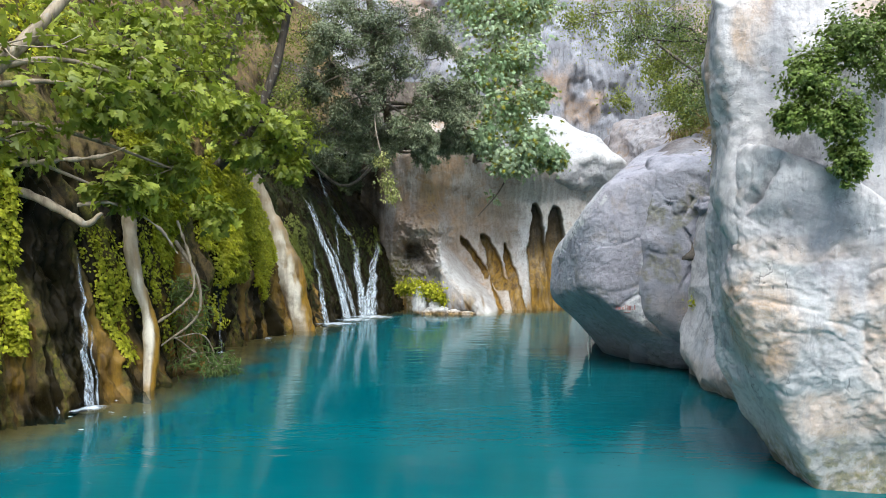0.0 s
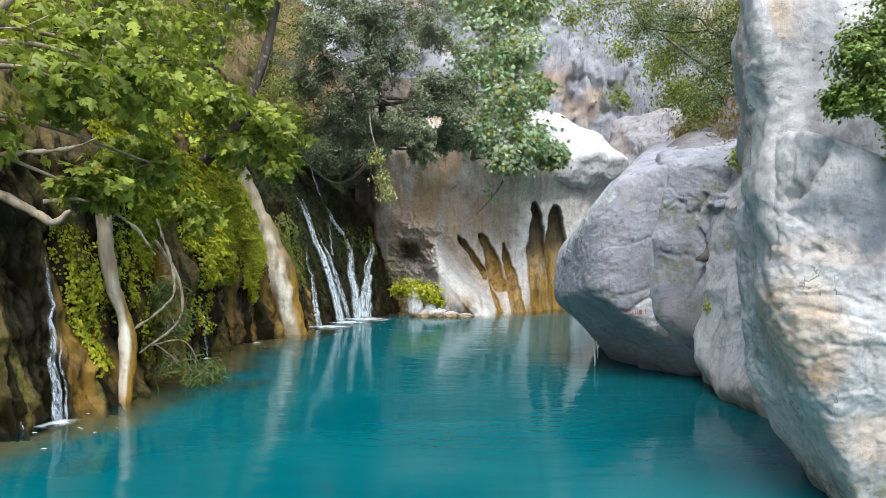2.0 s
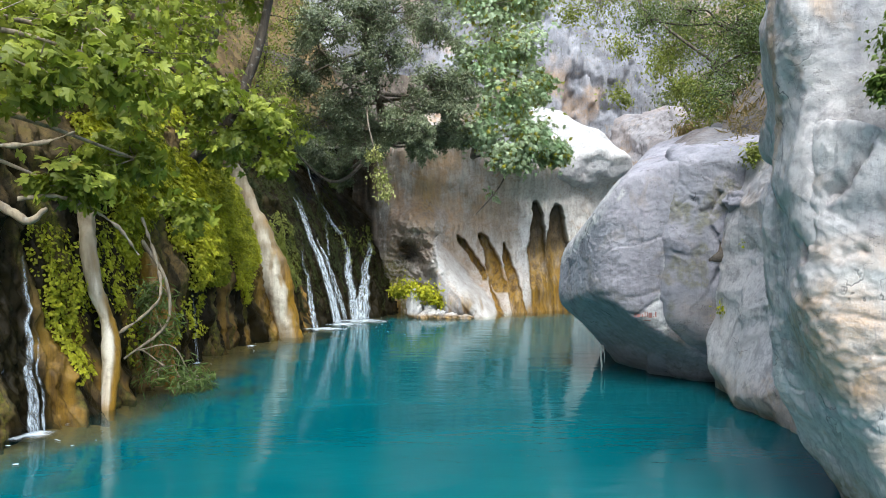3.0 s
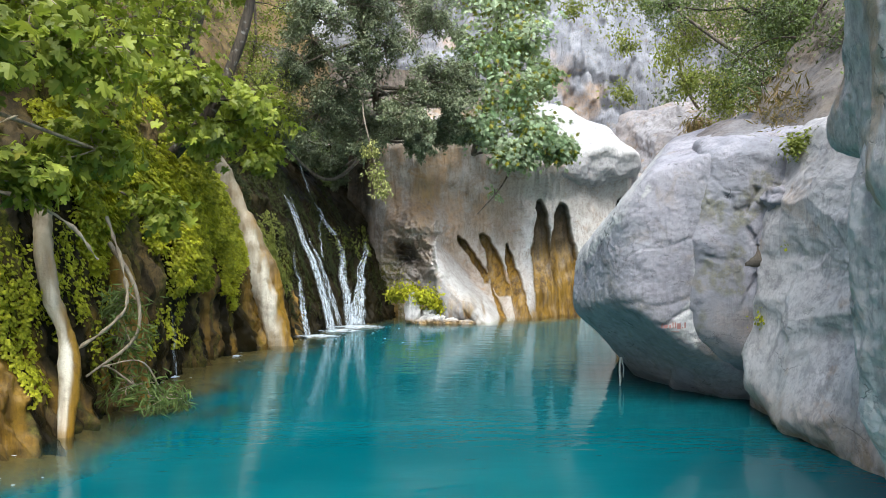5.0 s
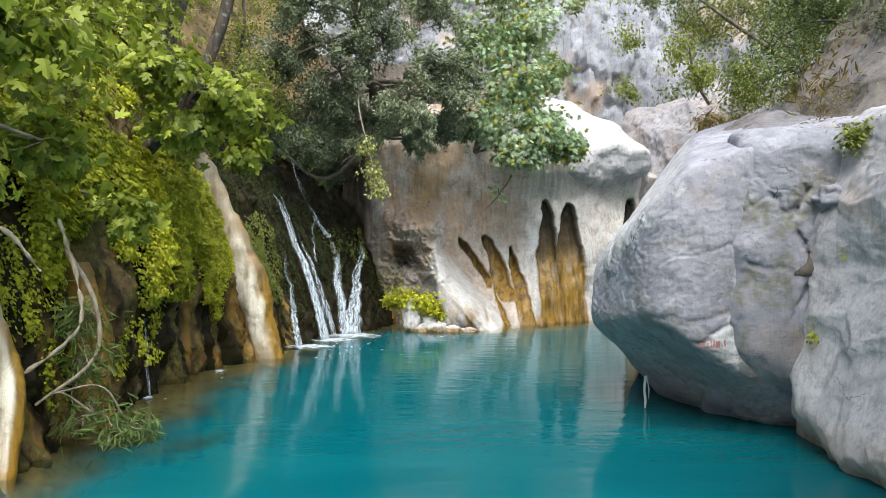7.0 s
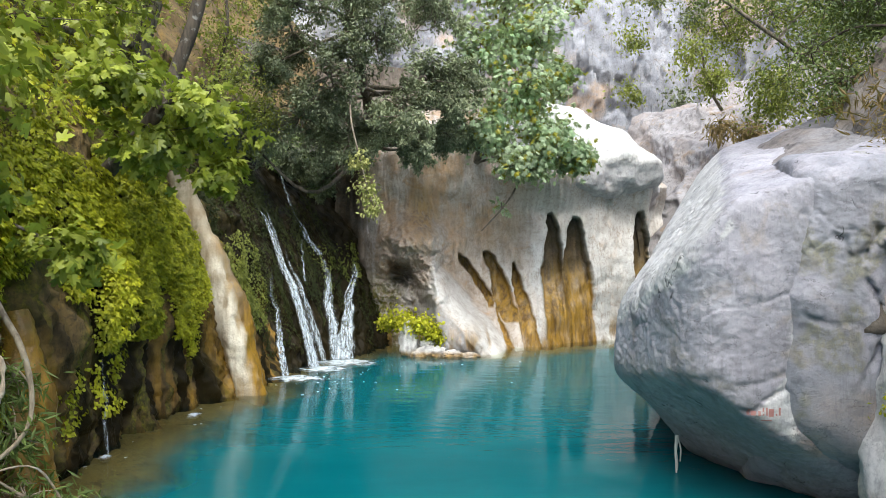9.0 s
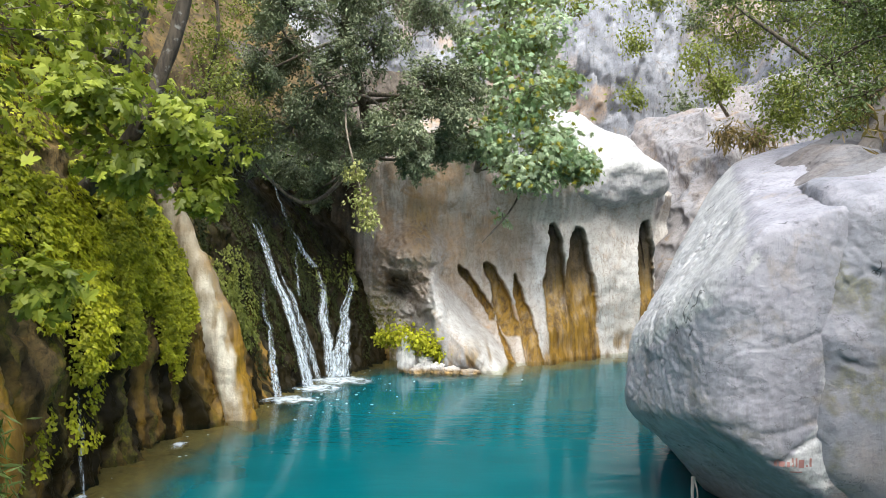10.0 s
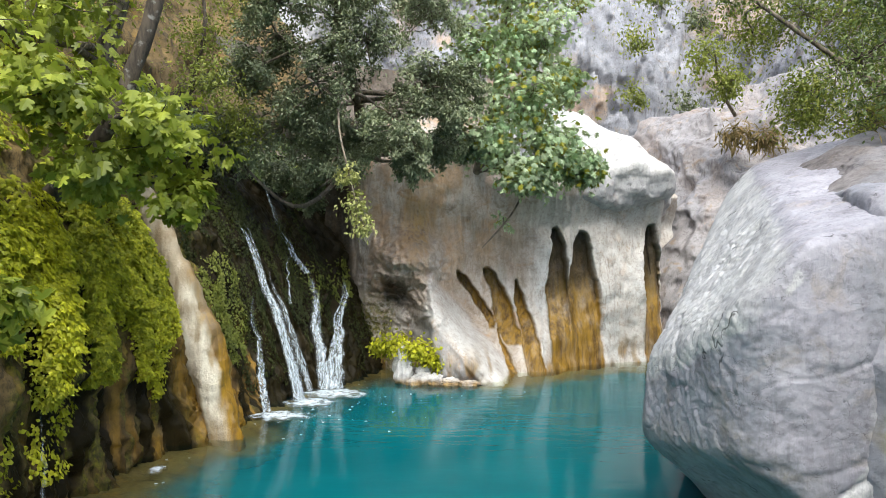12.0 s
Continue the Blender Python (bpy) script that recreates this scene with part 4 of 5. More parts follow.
# ---- lime crust ribs on the left wall ----
def rib(points, widths, depth, label, seed, low=0.35):
    """A flattened, slightly twisted rib of tufa lying on the wall."""
    v, f = tube(points, widths, 24, 110)
    mid = spline(points, 110)
    c = np.concatenate([np.repeat(mid, 24, axis=0), mid[:1], mid[-1:]])
    o = v - c
    o = o * (1, depth, 1)
    k = v + seed
    v = c + o * (1 + 0.45 * fbm(k * (1, 1, 0.35), 3.5, 5) + 0.08 * fbm(k, 11, 3))[:, None]
    along = np.concatenate([np.repeat(np.linspace(0, 1, 110), 24), [0, 1]])
    edge = o[:, 0] / np.maximum(np.linalg.norm(o, axis=1), 1e-6)
    rust = np.clip((0.9 if low > 1 else 0.6 * smooth(low, 0.02, v[:, 2])) + smooth(0.4, 0.8, edge + 0.35 * fbm(k * (1, 1, 0.3), 4, 3)) * smooth(0.1, 0.6, along) + 0.5 * smooth(0.75, 0.95, -edge) * smooth(0.3, 0.7, along), 0, 1)
    ob = tagged(new("tufa_rib", mesh_data("tufa_rib", v, f, TUFA, True, dict(rust=rust, tan=smooth(0.55, 0.3, along + 0.2 * fbm(k, 3, 3)), moss=0.4 * smooth(0.3, 0, along)))), label, "tufa rib", "lime ribs on the wall")
    return ob


rib([(-4.05, 14.3, 3.3), (-3.62, 14.25, 2.45), (-3.2, 14.1, 1.35), (-2.95, 14.05, 0.6), (-2.78, 14.0, -0.25)], [0.12, 0.2, 0.24, 0.25, 0.24], 0.6, "long cream tufa rib slanting down the mossy wall", 3)
rib([(-3.85, 8.45, 2.15), (-3.75, 8.3, 1.75), (-3.64, 8.25, 1.25), (-3.52, 8.3, 0.85), (-3.45, 8.2, 0.55), (-3.45, 8.1, -0.2)], [0.07, 0.085, 0.085, 0.09, 0.085, 0.06], 0.9, "bent cream tufa column standing in the water", 14, 0.1)
rib([(-3.75, 9.75, 1.6), (-3.6, 9.7, 0.9), (-3.5, 9.65, -0.2)], [0.12, 0.16, 0.18], 0.9, "ochre tufa column among ferns", 21, 1.8)


# ---- falling water ----
def fall(points, w0, w1, ribbons, label, facing, seed, group="waterfalls"):
    """Silky ribbons of white water down a line of places, fuller and wider towards the foot."""
    rng = np.random.default_rng(seed)
    n, m = 60, 7
    mid = spline(points, n)
    face = np.array(facing, float)
    face /= np.linalg.norm(face)
    lat = np.cross((0, 0, 1), face)
    lat /= np.linalg.norm(lat)
    t = np.linspace(0, 1, n)
    bend = fbm(np.stack([t * 6, np.full(n, seed * 3.7), np.zeros(n)], -1), 1.0, 3)
    mid = mid + lat * (0.07 * bend * np.sin(0.3 + 2.8 * t))[:, None]
    width = w0 + (w1 - w0) * t ** 1.3
    ob = thing("waterfall", tuple(mid[-1]), label, "waterfall", group)
    u = np.linspace(-1, 1, m)
    for k in range(ribbons):
        a, b = (0.0, 1.0) if k < 2 else (rng.uniform(0, 0.6), 1.0)
        seg = slice(int(a * (n - 1)), n)
        off = np.clip(rng.uniform(-0.75, 0.75) + 0.5 * np.cumsum(rng.normal(size=n)) / math.sqrt(n), -0.9, 0.9) * smooth(0, 0.25, t)
        half = width * (rng.uniform(0.16, 0.34) if k else 0.5)
        half = half * (0.75 + 0.25 * fbm(np.stack([t * 7, np.full(n, k * 9.1 + seed), 0 * t], -1), 1.0, 2))
        c = mid + lat * (off * width * 0.45 * (k > 0))[:, None] + face * (0.02 + 0.012 * k)
        rows = c[:, None] + lat * (half[:, None] * u)[..., None] + face * (half[:, None] * 0.5 * (1 - u * u))[..., None]
        e = np.abs(u)[None] ** 2.2 * np.ones((n, 1))
        head = smooth(a + 0.22, a, t)[:, None]
        thin = np.clip(e + head * 0.75 + 0.3 * (1 - t[:, None]) + (0.22 if k == 0 else 0.0), 0, 1)
        part("ribbon", mesh_data("ribbon", rows[seg], grid_faces(len(t[seg]), m), FALLING, True, dict(thin=thin[seg])), ob)
    return ob


fall([(-3.8, 17.2, 3.6), (-3.5, 17.0, 3.0), (-3.25, 16.85, 2.6), (-2.95, 16.7, 2.0), (-2.62, 16.5, 1.3), (-2.4, 16.4, 0.6), (-2.25, 16.3, 0.0)], 0.12, 0.36, 11, "main white cascade sliding down dark mossy rock", (1, -0.9, 0.3), 1)
fall([(-3.2, 16.7, 2.2), (-3.0, 16.2, 1.5), (-2.85, 15.95, 0.9), (-2.72, 15.6, 0.45), (-2.6, 15.45, 0.0)], 0.1, 0.22, 5, "thin side cascade over wet rock", (1, -0.9, 0.3), 2)
fall([(-2.5, 18.3, 1.98), (-2.32, 18.0, 1.8), (-2.22, 17.6, 1.2), (-2.1, 17.3, 0.6), (-1.98, 17.15, 0.0)], 0.16, 0.34, 8, "forked white waterfall dropping into foam", (0.4, -1, 0.2), 3)
fall([(-1.72, 18.3, 2.0), (-1.72, 17.9, 1.6), (-1.78, 17.6, 1.0), (-1.8, 17.3, 0.5), (-1.82, 17.15, 0.0)], 0.12, 0.34, 8, "second arm of the forked waterfall", (0.1, -1, 0.2), 4)
fall([(-3.5, 18.7, 4.1), (-3.3, 18.6, 3.5), (-3.05, 18.5, 2.9), (-2.75, 18.4, 2.4), (-2.45, 18.2, 2.0)], 0.08, 0.16, 4, "thin upper thread of water over black rock", (0.5, -1, 0.2), 5)
fall([(-2.75, 18.0, 2.6), (-2.7, 17.6, 2.1), (-2.6, 17.3, 1.5)], 0.05, 0.08, 3, "thin trickle on dark rock", (0.5, -1, 0.2), 6)
fall([(-4.1, 7.7, 1.75), (-3.98, 7.55, 1.3), (-3.82, 7.4, 0.7), (-3.68, 7.2, 0.0)], 0.05, 0.16, 6, "narrow white fall between ferns", (1, -0.5, 0.2), 7)
fall([(-4.05, 7.25, 0.95), (-3.95, 7.1, 0.4), (-3.85, 6.95, 0.0)], 0.04, 0.1, 3, "faint trickle beside the narrow fall", (1, -0.5, 0.2), 8)
fall([(-3.72, 11.2, 1.35), (-3.62, 11.1, 0.7), (-3.55, 11.0, 0.0)], 0.02, 0.035, 3, "single thread of water dripping from the ferns", (1, -0.4, 0.1), 9)


def foam(x, y, rx, ry, label, seed, count):
    """A churned patch: a low uneven skin and loose flecks."""
    rng = np.random.default_rng(seed)
    n, m = 48, 14
    a, r = np.meshgrid(np.linspace(0, 2 * math.pi, n, endpoint=False), np.linspace(0.02, 1, m), indexing="ij")
    rim = 1 + 0.25 * fbm(np.stack([np.cos(a) * 2, np.sin(a) * 2, 0 * a + seed], -1), 1, 3)
    p = np.stack([x + rx * r * rim * np.cos(a), y + ry * r * rim * np.sin(a), 0 * a], -1)
    p[..., 2] = 0.01 + 0.022 * (1 - r) * (1 + fbm(p + seed, 9, 3)) * 0.8
    ob = thing("foam_patch", (x, y, 0), label, "foam", "foam below the falls")
    part("skin", mesh_data("skin", p, grid_faces(n, m, True), FOAM, True, dict(thin=np.clip(smooth(0.1, 1.0, r + 0.35 * fbm(p, 6, 3)), 0, 1))), ob)
    w = rng.normal(size=(count, 2)) * (rx * 1.6, ry * 1.9) + (x + 0.3 * rx, y - 0.5 * ry)
    s = rng.uniform(0.008, 0.028, count)
    vs = [np.stack([np.array((cx + k * math.cos(t), cy + 0.6 * k * math.sin(t), 0.008)) for t in np.linspace(0, 2 * math.pi, 6, endpoint=False)]) for (cx, cy), k in zip(w, s)]
    f = np.arange(6)[None] + 6 * np.arange(count)[:, None]
    tagged(part("flecks", mesh_data("flecks", np.concatenate(vs), f, FOAM_SOLID, False), ob, "white foam flecks drifting on the water"), kind="stuff")


FOAM_SOLID = plain("foam_fleck", (0.8, 0.85, 0.86))
foam(-1.75, 16.75, 0.8, 0.55, "white churned foam under the forked fall", 2, 40)
foam(-2.05, 16.05, 0.55, 0.45, "white foam under the main cascade", 5, 30)
foam(-2.35, 15.15, 0.6, 0.42, "white foam under the side cascade", 8, 24)
foam(-3.62, 7.1, 0.22, 0.2, "small foam ring under the narrow fall", 11, 8)
foam(-3.2, 12.7, 0.12, 0.2, "small foam patch at the shore", 14, 5)
foam(-3.5, 10.9, 0.1, 0.1, "small splash under the water thread", 17, 3)


# ---- greenery ----
def hanging(name, s0, s1, z0, z1, count, size, kind, material, label, seed, bulk=0.25, category="fern", tongues=9):
    """A curtain of small leaves on the left wall: hanging tongues of overlapping tiers, uneven at the foot."""
    rng = np.random.default_rng(seed)
    m = 2 * tongues
    cs = np.concatenate([np.linspace(s0, s1, tongues), rng.uniform(s0, s1, tongues)]) + rng.normal(size=m) * 0.25 * (s1 - s0) / tongues
    top = z1 - (z1 - z0) * np.concatenate([0.15 * rng.random(tongues), rng.uniform(0.1, 0.6, tongues)])
    foot = np.minimum(z0 + (z1 - z0) * 0.55 * rng.random(m) ** 1.4, top - 0.25)
    hw = (s1 - s0) / tongues * rng.uniform(0.4, 0.75, m)
    full = bulk * rng.uniform(0.5, 1.0, m)
    k = rng.choice(m, count, p=hw * (top - foot) / np.sum(hw * (top - foot)))
    u, v = rng.uniform(-1, 1, count), rng.random(count)
    slim = (1 - 0.85 * v ** 3) * (0.8 + 0.2 * np.sin(9 * v + 5 * cs[k]))
    s = cs[k] + hw[k] * slim * u + 0.012 * rng.normal(size=count)
    z = top[k] - (top[k] - foot[k]) * v + 0.02 * rng.normal(size=count)
    tier = np.mod((top[k] - z) / 0.19 + 3.1 * cs[k] - 0.5 * u * u, 1.0)
    round_ = np.sqrt(np.maximum(1 - u * u, 0))
    out = full[k] * round_ * (0.35 + 0.65 * np.sin(math.pi * np.clip(0.12 + 0.8 * v, 0, 1))) + 0.28 * bulk * tier * round_ - 0.25 * bulk * rng.random(count) ** 3
    p = left_wall(s, z, left_relief(s, z) + 0.03 + out)
    face = left_wall(s, z, 1.0) - left_wall(s, z, 0.0)
    along = np.stack([-face[:, 1], face[:, 0], 0 * s], -1)
    turn = face * round_[:, None] + along * u[:, None] + np.array((0, 0, 0.2)) * (2 * tier - 0.6)[:, None]
    at = tuple(np.mean(p, axis=0) * (1, 1, 0) + (0, 0, float(np.min(p[:, 2]))))
    ob = thing(name, at, label, category, "greenery on the wall")
    for j in range(m):
        pick = k == j
        if np.any(pick):
            v3, f3 = leaves(p[pick], turn[pick], size, kind, rng, 0.6, 0.3)
            tagged(part("hanging_mat", mesh_data("hanging_mat", v3, f3, material, False), ob), kind="stuff")
    return ob


hanging("ivy_curtain", 4.25, 5.5, 0.95, 3.5, 26000, 0.052, "ivy", LEAF_IVY, "thick curtain of yellow green ivy on the cliff", 21, 0.34, "ivy", 5)
hanging("ivy_curtain", 5.5, 6.35, 0.95, 3.4, 19000, 0.047, "ivy", LEAF_IVY, "hanging yellow green ivy above ochre rock", 22, 0.3, "ivy", 4)
hanging("fern_curtain", 6.2, 6.66, 0.7, 3.2, 12000, 0.036, "fan", LEAF_FERN, "maidenhair fern strip beside the long tufa rib", 23, 0.2, "fern", 3)
hanging("fern_curtain", 1.9, 2.75, 0.15, 3.0, 16000, 0.045, "fan", LEAF_FERN, "dense maidenhair fern cushion by the narrow fall", 24, 0.26, "fern", 5)
hanging("fern_curtain", 3.4, 4.3, 0.35, 2.0, 3600, 0.04, "fan", LEAF_FERN, "patchy maidenhair fern on brown rock", 25, 0.07, "fern", 6)
hanging("fern_curtain", 4.5, 5.4, 0.3, 1.0, 700, 0.045, "fan", LEAF_FERN, "small fern tufts near the water", 26, 0.08, "fern", 4)
hanging("fern_curtain", 7.45, 7.95, 0.6, 2.5, 4200, 0.036, "fan", LEAF_VINE, "fern strip between rib and cascade", 27, 0.12, "fern", 3)
hanging("moss_strip", 7.9, 8.8, 0.2, 2.6, 5000, 0.03, "fan", LEAF_MOSS, "green moss strip beside the cascade", 28, 0.08, "moss", 4)
hanging("moss_strip", 9.3, 10.3, 0.3, 3.4, 6000, 0.03, "fan", LEAF_MOSS, "mossy rock strip between two cascades", 29, 0.1, "moss", 4)
hanging("moss_strip", 10.2, 10.9, 1.2, 2.3, 700, 0.05, "fan", LEAF_VINE, "fern tuft above the forked fall", 30, 0.12, "moss", 2)
hanging("moss_strip", 10.9, 11.6, 0.1, 1.5, 1400, 0.035, "fan", LEAF_MOSS, "dark moss beside the forked fall", 31, 0.08, "moss", 3)
hanging("moss_strip", 7.3, 9.4, 2.3, 4.0, 5000, 0.04, "fan", LEAF_MOSS, "dark wet moss on the rock above the cascade", 35, 0.14, "moss", 9)
hanging("undergrowth", 7.4, 9.6, 3.85, 5.4, 6000, 0.07, "oval", LEAF_DARK, "dark undergrowth on the slope above the cascade", 32, 0.3, "undergrowth", 9)
hanging("undergrowth", 9.8, 11.8, 3.3, 5.2, 7000, 0.07, "oval", LEAF_DARK, "dark bushes hanging over the falls", 33, 0.35, "undergrowth", 9)
hanging("undergrowth", 3.5, 7.4, 3.3, 5.6, 7000, 0.07, "ivy", LEAF_IVY, "ivy and low plants on the upper cliff", 34, 0.2, "undergrowth", 12)


def bush(name, clumps, count, size, kind, material, label, seed, category, roots=None, wood=None, spread=0.7, droop=0.35, twig=0.008, leafy=0.16, trunk_r=0.1, sub=9, loose=0.0, own=0):
    """A tree or bush: trunk, a limb to each clump, side twigs, leaves round the twig ends. clumps: centre and radii."""
    rng = np.random.default_rng(seed)
    base = np.array(roots[0] if roots else np.array(clumps[0][:3]) - (0, 0, clumps[0][5]), float)
    ob = thing(name, tuple(base), label, category)
    tips, twigs = [], []
    if roots:
        v, f = tube(roots, np.linspace(trunk_r, trunk_r * 0.5, len(roots)), 12, None, trunk_r * 0.2)
        part("trunk", mesh_data("trunk", v, f, wood), ob)
    trunk = spline(roots, 40) if roots else None
    for cx, cy, cz, rx, ry, rz in clumps:
        c = np.array((cx, cy, cz))
        if roots:
            d = np.linalg.norm(trunk - c, axis=1) + 0.9 * np.maximum(trunk[:, 2] - cz, 0)
            a = trunk[int(np.argmin(d))]
            m = (a + c) / 2 + rng.normal(size=3) * 0.12 * np.linalg.norm(c - a) + (0, 0, 0.1)
            v, f = tube([a, m, c], [trunk_r * 0.38, trunk_r * 0.25, 0.014], 7, None, 0.004)
            part("limb", mesh_data("limb", v, f, wood), ob)
        for _ in range(sub):
            g = rng.normal(size=3)
            g /= np.linalg.norm(g)
            e = c + g * np.array((rx, ry, rz)) * rng.uniform(0.55, 1.0)
            e[2] -= 0.1 * rz * droop
            mid = (c + e) / 2 + rng.normal(size=3) * 0.1 * rx
            if wood:
                twigs.append(tube([c, mid, e], [twig * 1.4, twig, twig * 0.5], 5, 7))
            for w in (0.45, 0.7, 0.9, 1.0):
                tips.append((c + (e - c) * w + rng.normal(size=3) * 0.06 * rx, g, max(rx, rz) * leafy * (0.7 + 0.6 * rng.random())))
    if twigs:
        v, f = joined(twigs)
        tagged(part("brushwood", mesh_data("brushwood", v, f, wood), ob), kind="stuff")
    k = rng.integers(0, len(tips), count)
    pos = np.array([t[0] for t in tips])[k] + rng.normal(size=(count, 3)) * np.array([t[2] for t in tips])[k][:, None] * (1 + loose)
    out = np.array([t[1] for t in tips])[k]
    if own:
        tv, tf = leaf_shape(kind)
        single = mesh_data("leaf", tv * size, tf, material, False)
        for p, g in zip(pos[:own], out[:own]):
            lf = new("leaf", single)
            z = (Vector(g) + Vector(rng.normal(size=3)) * 0.5 + Vector((0, 0, 0.6))).normalized()
            y = Vector(rng.normal(size=3) + np.array((0, 0, -1.2)))
            y = (y - y.dot(z) * z).normalized()
            x = y.cross(z)
            m = Matrix((x, y, z)).transposed().to_4x4()
            lf.parent = ob
            lf.matrix_basis = Matrix.Translation(Vector(p) - Vector(base)) @ m @ Matrix.Scale(rng.uniform(0.7, 1.3), 4)
        pos, out = pos[own:], out[own:]
    v, f = leaves(pos, out, size, kind, rng, droop, spread)
    tagged(part("crown", mesh_data("crown", v, f, material, False), ob), kind="stuff")
    return ob


# fig tree over the left shore
bush("fig_tree", [(-2.6, 11.3, 3.55, 0.62, 0.6, 0.5), (-3.1, 11.0, 3.2, 0.45, 0.5, 0.3), (-3.4, 10.7, 3.8, 0.6, 0.6, 0.35), (-3.7, 12.2, 3.4, 0.5, 0.6, 0.4), (-2.5, 11.5, 3.0, 0.3, 0.4, 0.25), (-3.0, 11.4, 5.6, 0.6, 0.6, 0.4)],
     2500, 0.112, "lobed", LEAF_FIG, "broad crowned fig tree with fresh green lobed leaves", 61, "tree", [(-3.9, 11.6, 2.9), (-3.2, 11.45, 3.6), (-2.8, 11.4, 4.5), (-2.6, 11.45, 5.4), (-2.4, 11.5, 6.6)], BARK_DARK, 0.6, 0.45, 0.007, 0.16, 0.095, 12, own=280)
bush("fig_tree", [(-3.25, 9.7, 2.15, 0.28, 0.35, 0.2), (-3.9, 9.4, 3.5, 0.7, 0.7, 0.4), (-3.6, 8.6, 2.7, 0.4, 0.45, 0.25), (-4.1, 10.3, 4.3, 0.8, 0.8, 0.5), (-4.4, 8.6, 4.2, 0.8, 0.8, 0.5), (-3.8, 9.2, 4.6, 0.6, 0.6, 0.4)],
     1900, 0.112, "lobed", LEAF_FIG, "fig tree spreading from the mossy ledge", 60, "tree", [(-5.2, 9.6, 2.6), (-4.8, 9.6, 3.3), (-4.5, 9.5, 4.1), (-4.3, 9.4, 5.2)], BARK_DARK, 0.6, 0.45, 0.006, 0.2, 0.06, 11)
bush("fig_tree", [(-4.2, 6.6, 3.6, 0.8, 0.8, 0.5), (-3.5, 7.0, 3.2, 0.5, 0.5, 0.35), (-4.2, 6.6, 2.7, 0.5, 0.5, 0.35), (-3.4, 7.6, 3.7, 0.6, 0.6, 0.4), (-3.0, 7.8, 3.4, 0.45, 0.5, 0.35), (-3.4, 7.3, 2.2, 0.35, 0.4, 0.25), (-4.4, 5.4, 3.2, 0.6, 0.6, 0.5), (-3.2, 8.2, 2.6, 0.4, 0.4, 0.3)],
     1900, 0.115, "lobed", LEAF_FIG, "overhanging fig boughs with green lobed leaves", 62, "tree", [(-5.2, 6.2, 2.4), (-4.7, 6.5, 2.9), (-4.2, 6.8, 3.6), (-3.8, 7.2, 4.4)], BARK_PALE, 0.6, 0.45, 0.007, 0.22, 0.1, 9)
bush("fig_tree", [(-4.9, 13.0, 5.0, 1.0, 1.0, 0.8), (-4.2, 12.2, 5.2, 0.8, 0.8, 0.7), (-4.6, 14.5, 5.6, 1.0, 1.0, 0.9), (-3.9, 13.5, 4.3, 0.7, 0.8, 0.5), (-5.5, 11.5, 6.0, 1.2, 1.2, 1.0), (-4.6, 13.6, 6.8, 1.1, 1.0, 0.8), (-5.2, 9.0, 5.4, 1.0, 1.0, 0.7)],
     2500, 0.11, "lobed", LEAF_FIG, "tall leafy tree leaning out of the cliff", 63, "tree", [(-5.6, 14.8, 3.5), (-4.9, 14.9, 5.0), (-4.4, 14.8, 6.5), (-4.0, 14.6, 8.0)], BARK, 0.6, 0.4, 0.008, 0.2, 0.17, 10)

# dark evergreen oak over the falls
bush("oak_tree", [(-2.67, 16.5, 6.09, 1.0, 0.9, 0.8), (-1.95, 16.1, 5.19, 0.9, 0.8, 0.7), (-1.15, 16.1, 5.9, 0.9, 0.8, 0.7), (-0.62, 16.1, 4.57, 0.75, 0.7, 0.6), (-0.18, 16.4, 5.2, 0.7, 0.7, 0.6), (-2.58, 16.6, 4.58, 0.9, 0.8, 0.7), (-1.7, 16.9, 4.05, 0.7, 0.6, 0.5), (-0.44, 16.2, 3.95, 0.45, 0.5, 0.4), (-1.08, 17.2, 7.2, 1.2, 1.0, 0.8), (-2.51, 17.3, 7.56, 1.2, 1.0, 0.8), (-3.2, 16.3, 5.37, 0.7, 0.7, 0.6), (-0.09, 16.9, 6.82, 0.9, 0.8, 0.7), (-2.5, 18.9, 3.6, 0.5, 0.4, 0.4), (-3.76, 17.1, 4.33, 0.8, 0.7, 0.6), (-2.3, 19.5, 4.6, 0.8, 0.5, 0.5), (-3.2, 19.0, 4.0, 0.7, 0.5, 0.4), (-2.4, 15.4, 6.2, 0.8, 0.8, 0.5), (-1.6, 15.8, 6.6, 0.8, 0.8, 0.5), (0.25, 16.6, 4.75, 0.6, 0.5, 0.45), (0.45, 17.0, 5.4, 0.55, 0.5, 0.45), (-0.1, 17.2, 4.2, 0.6, 0.4, 0.3), (0.6, 17.6, 4.35, 0.5, 0.4, 0.3), (-1.4, 17.6, 4.4, 0.7, 0.4, 0.4), (-2.2, 17.4, 4.9, 0.7, 0.5, 0.5), (-0.5, 18.3, 4.5, 0.6, 0.3, 0.35), (0.3, 18.3, 4.55, 0.6, 0.3, 0.3), (-1.2, 18.6, 4.6, 0.6, 0.4, 0.4)],
     105000, 0.062, "oval", LEAF_OAK, "dark evergreen oak with small grey green leaves over the falls", 64, "tree", [(-1.6, 20.2, 4.3), (-1.5, 19.0, 5.2), (-1.7, 17.8, 6.3), (-1.9, 17.3, 8.4)], BARK, 0.75, 0.3, 0.01, 0.085, 0.15, 18)
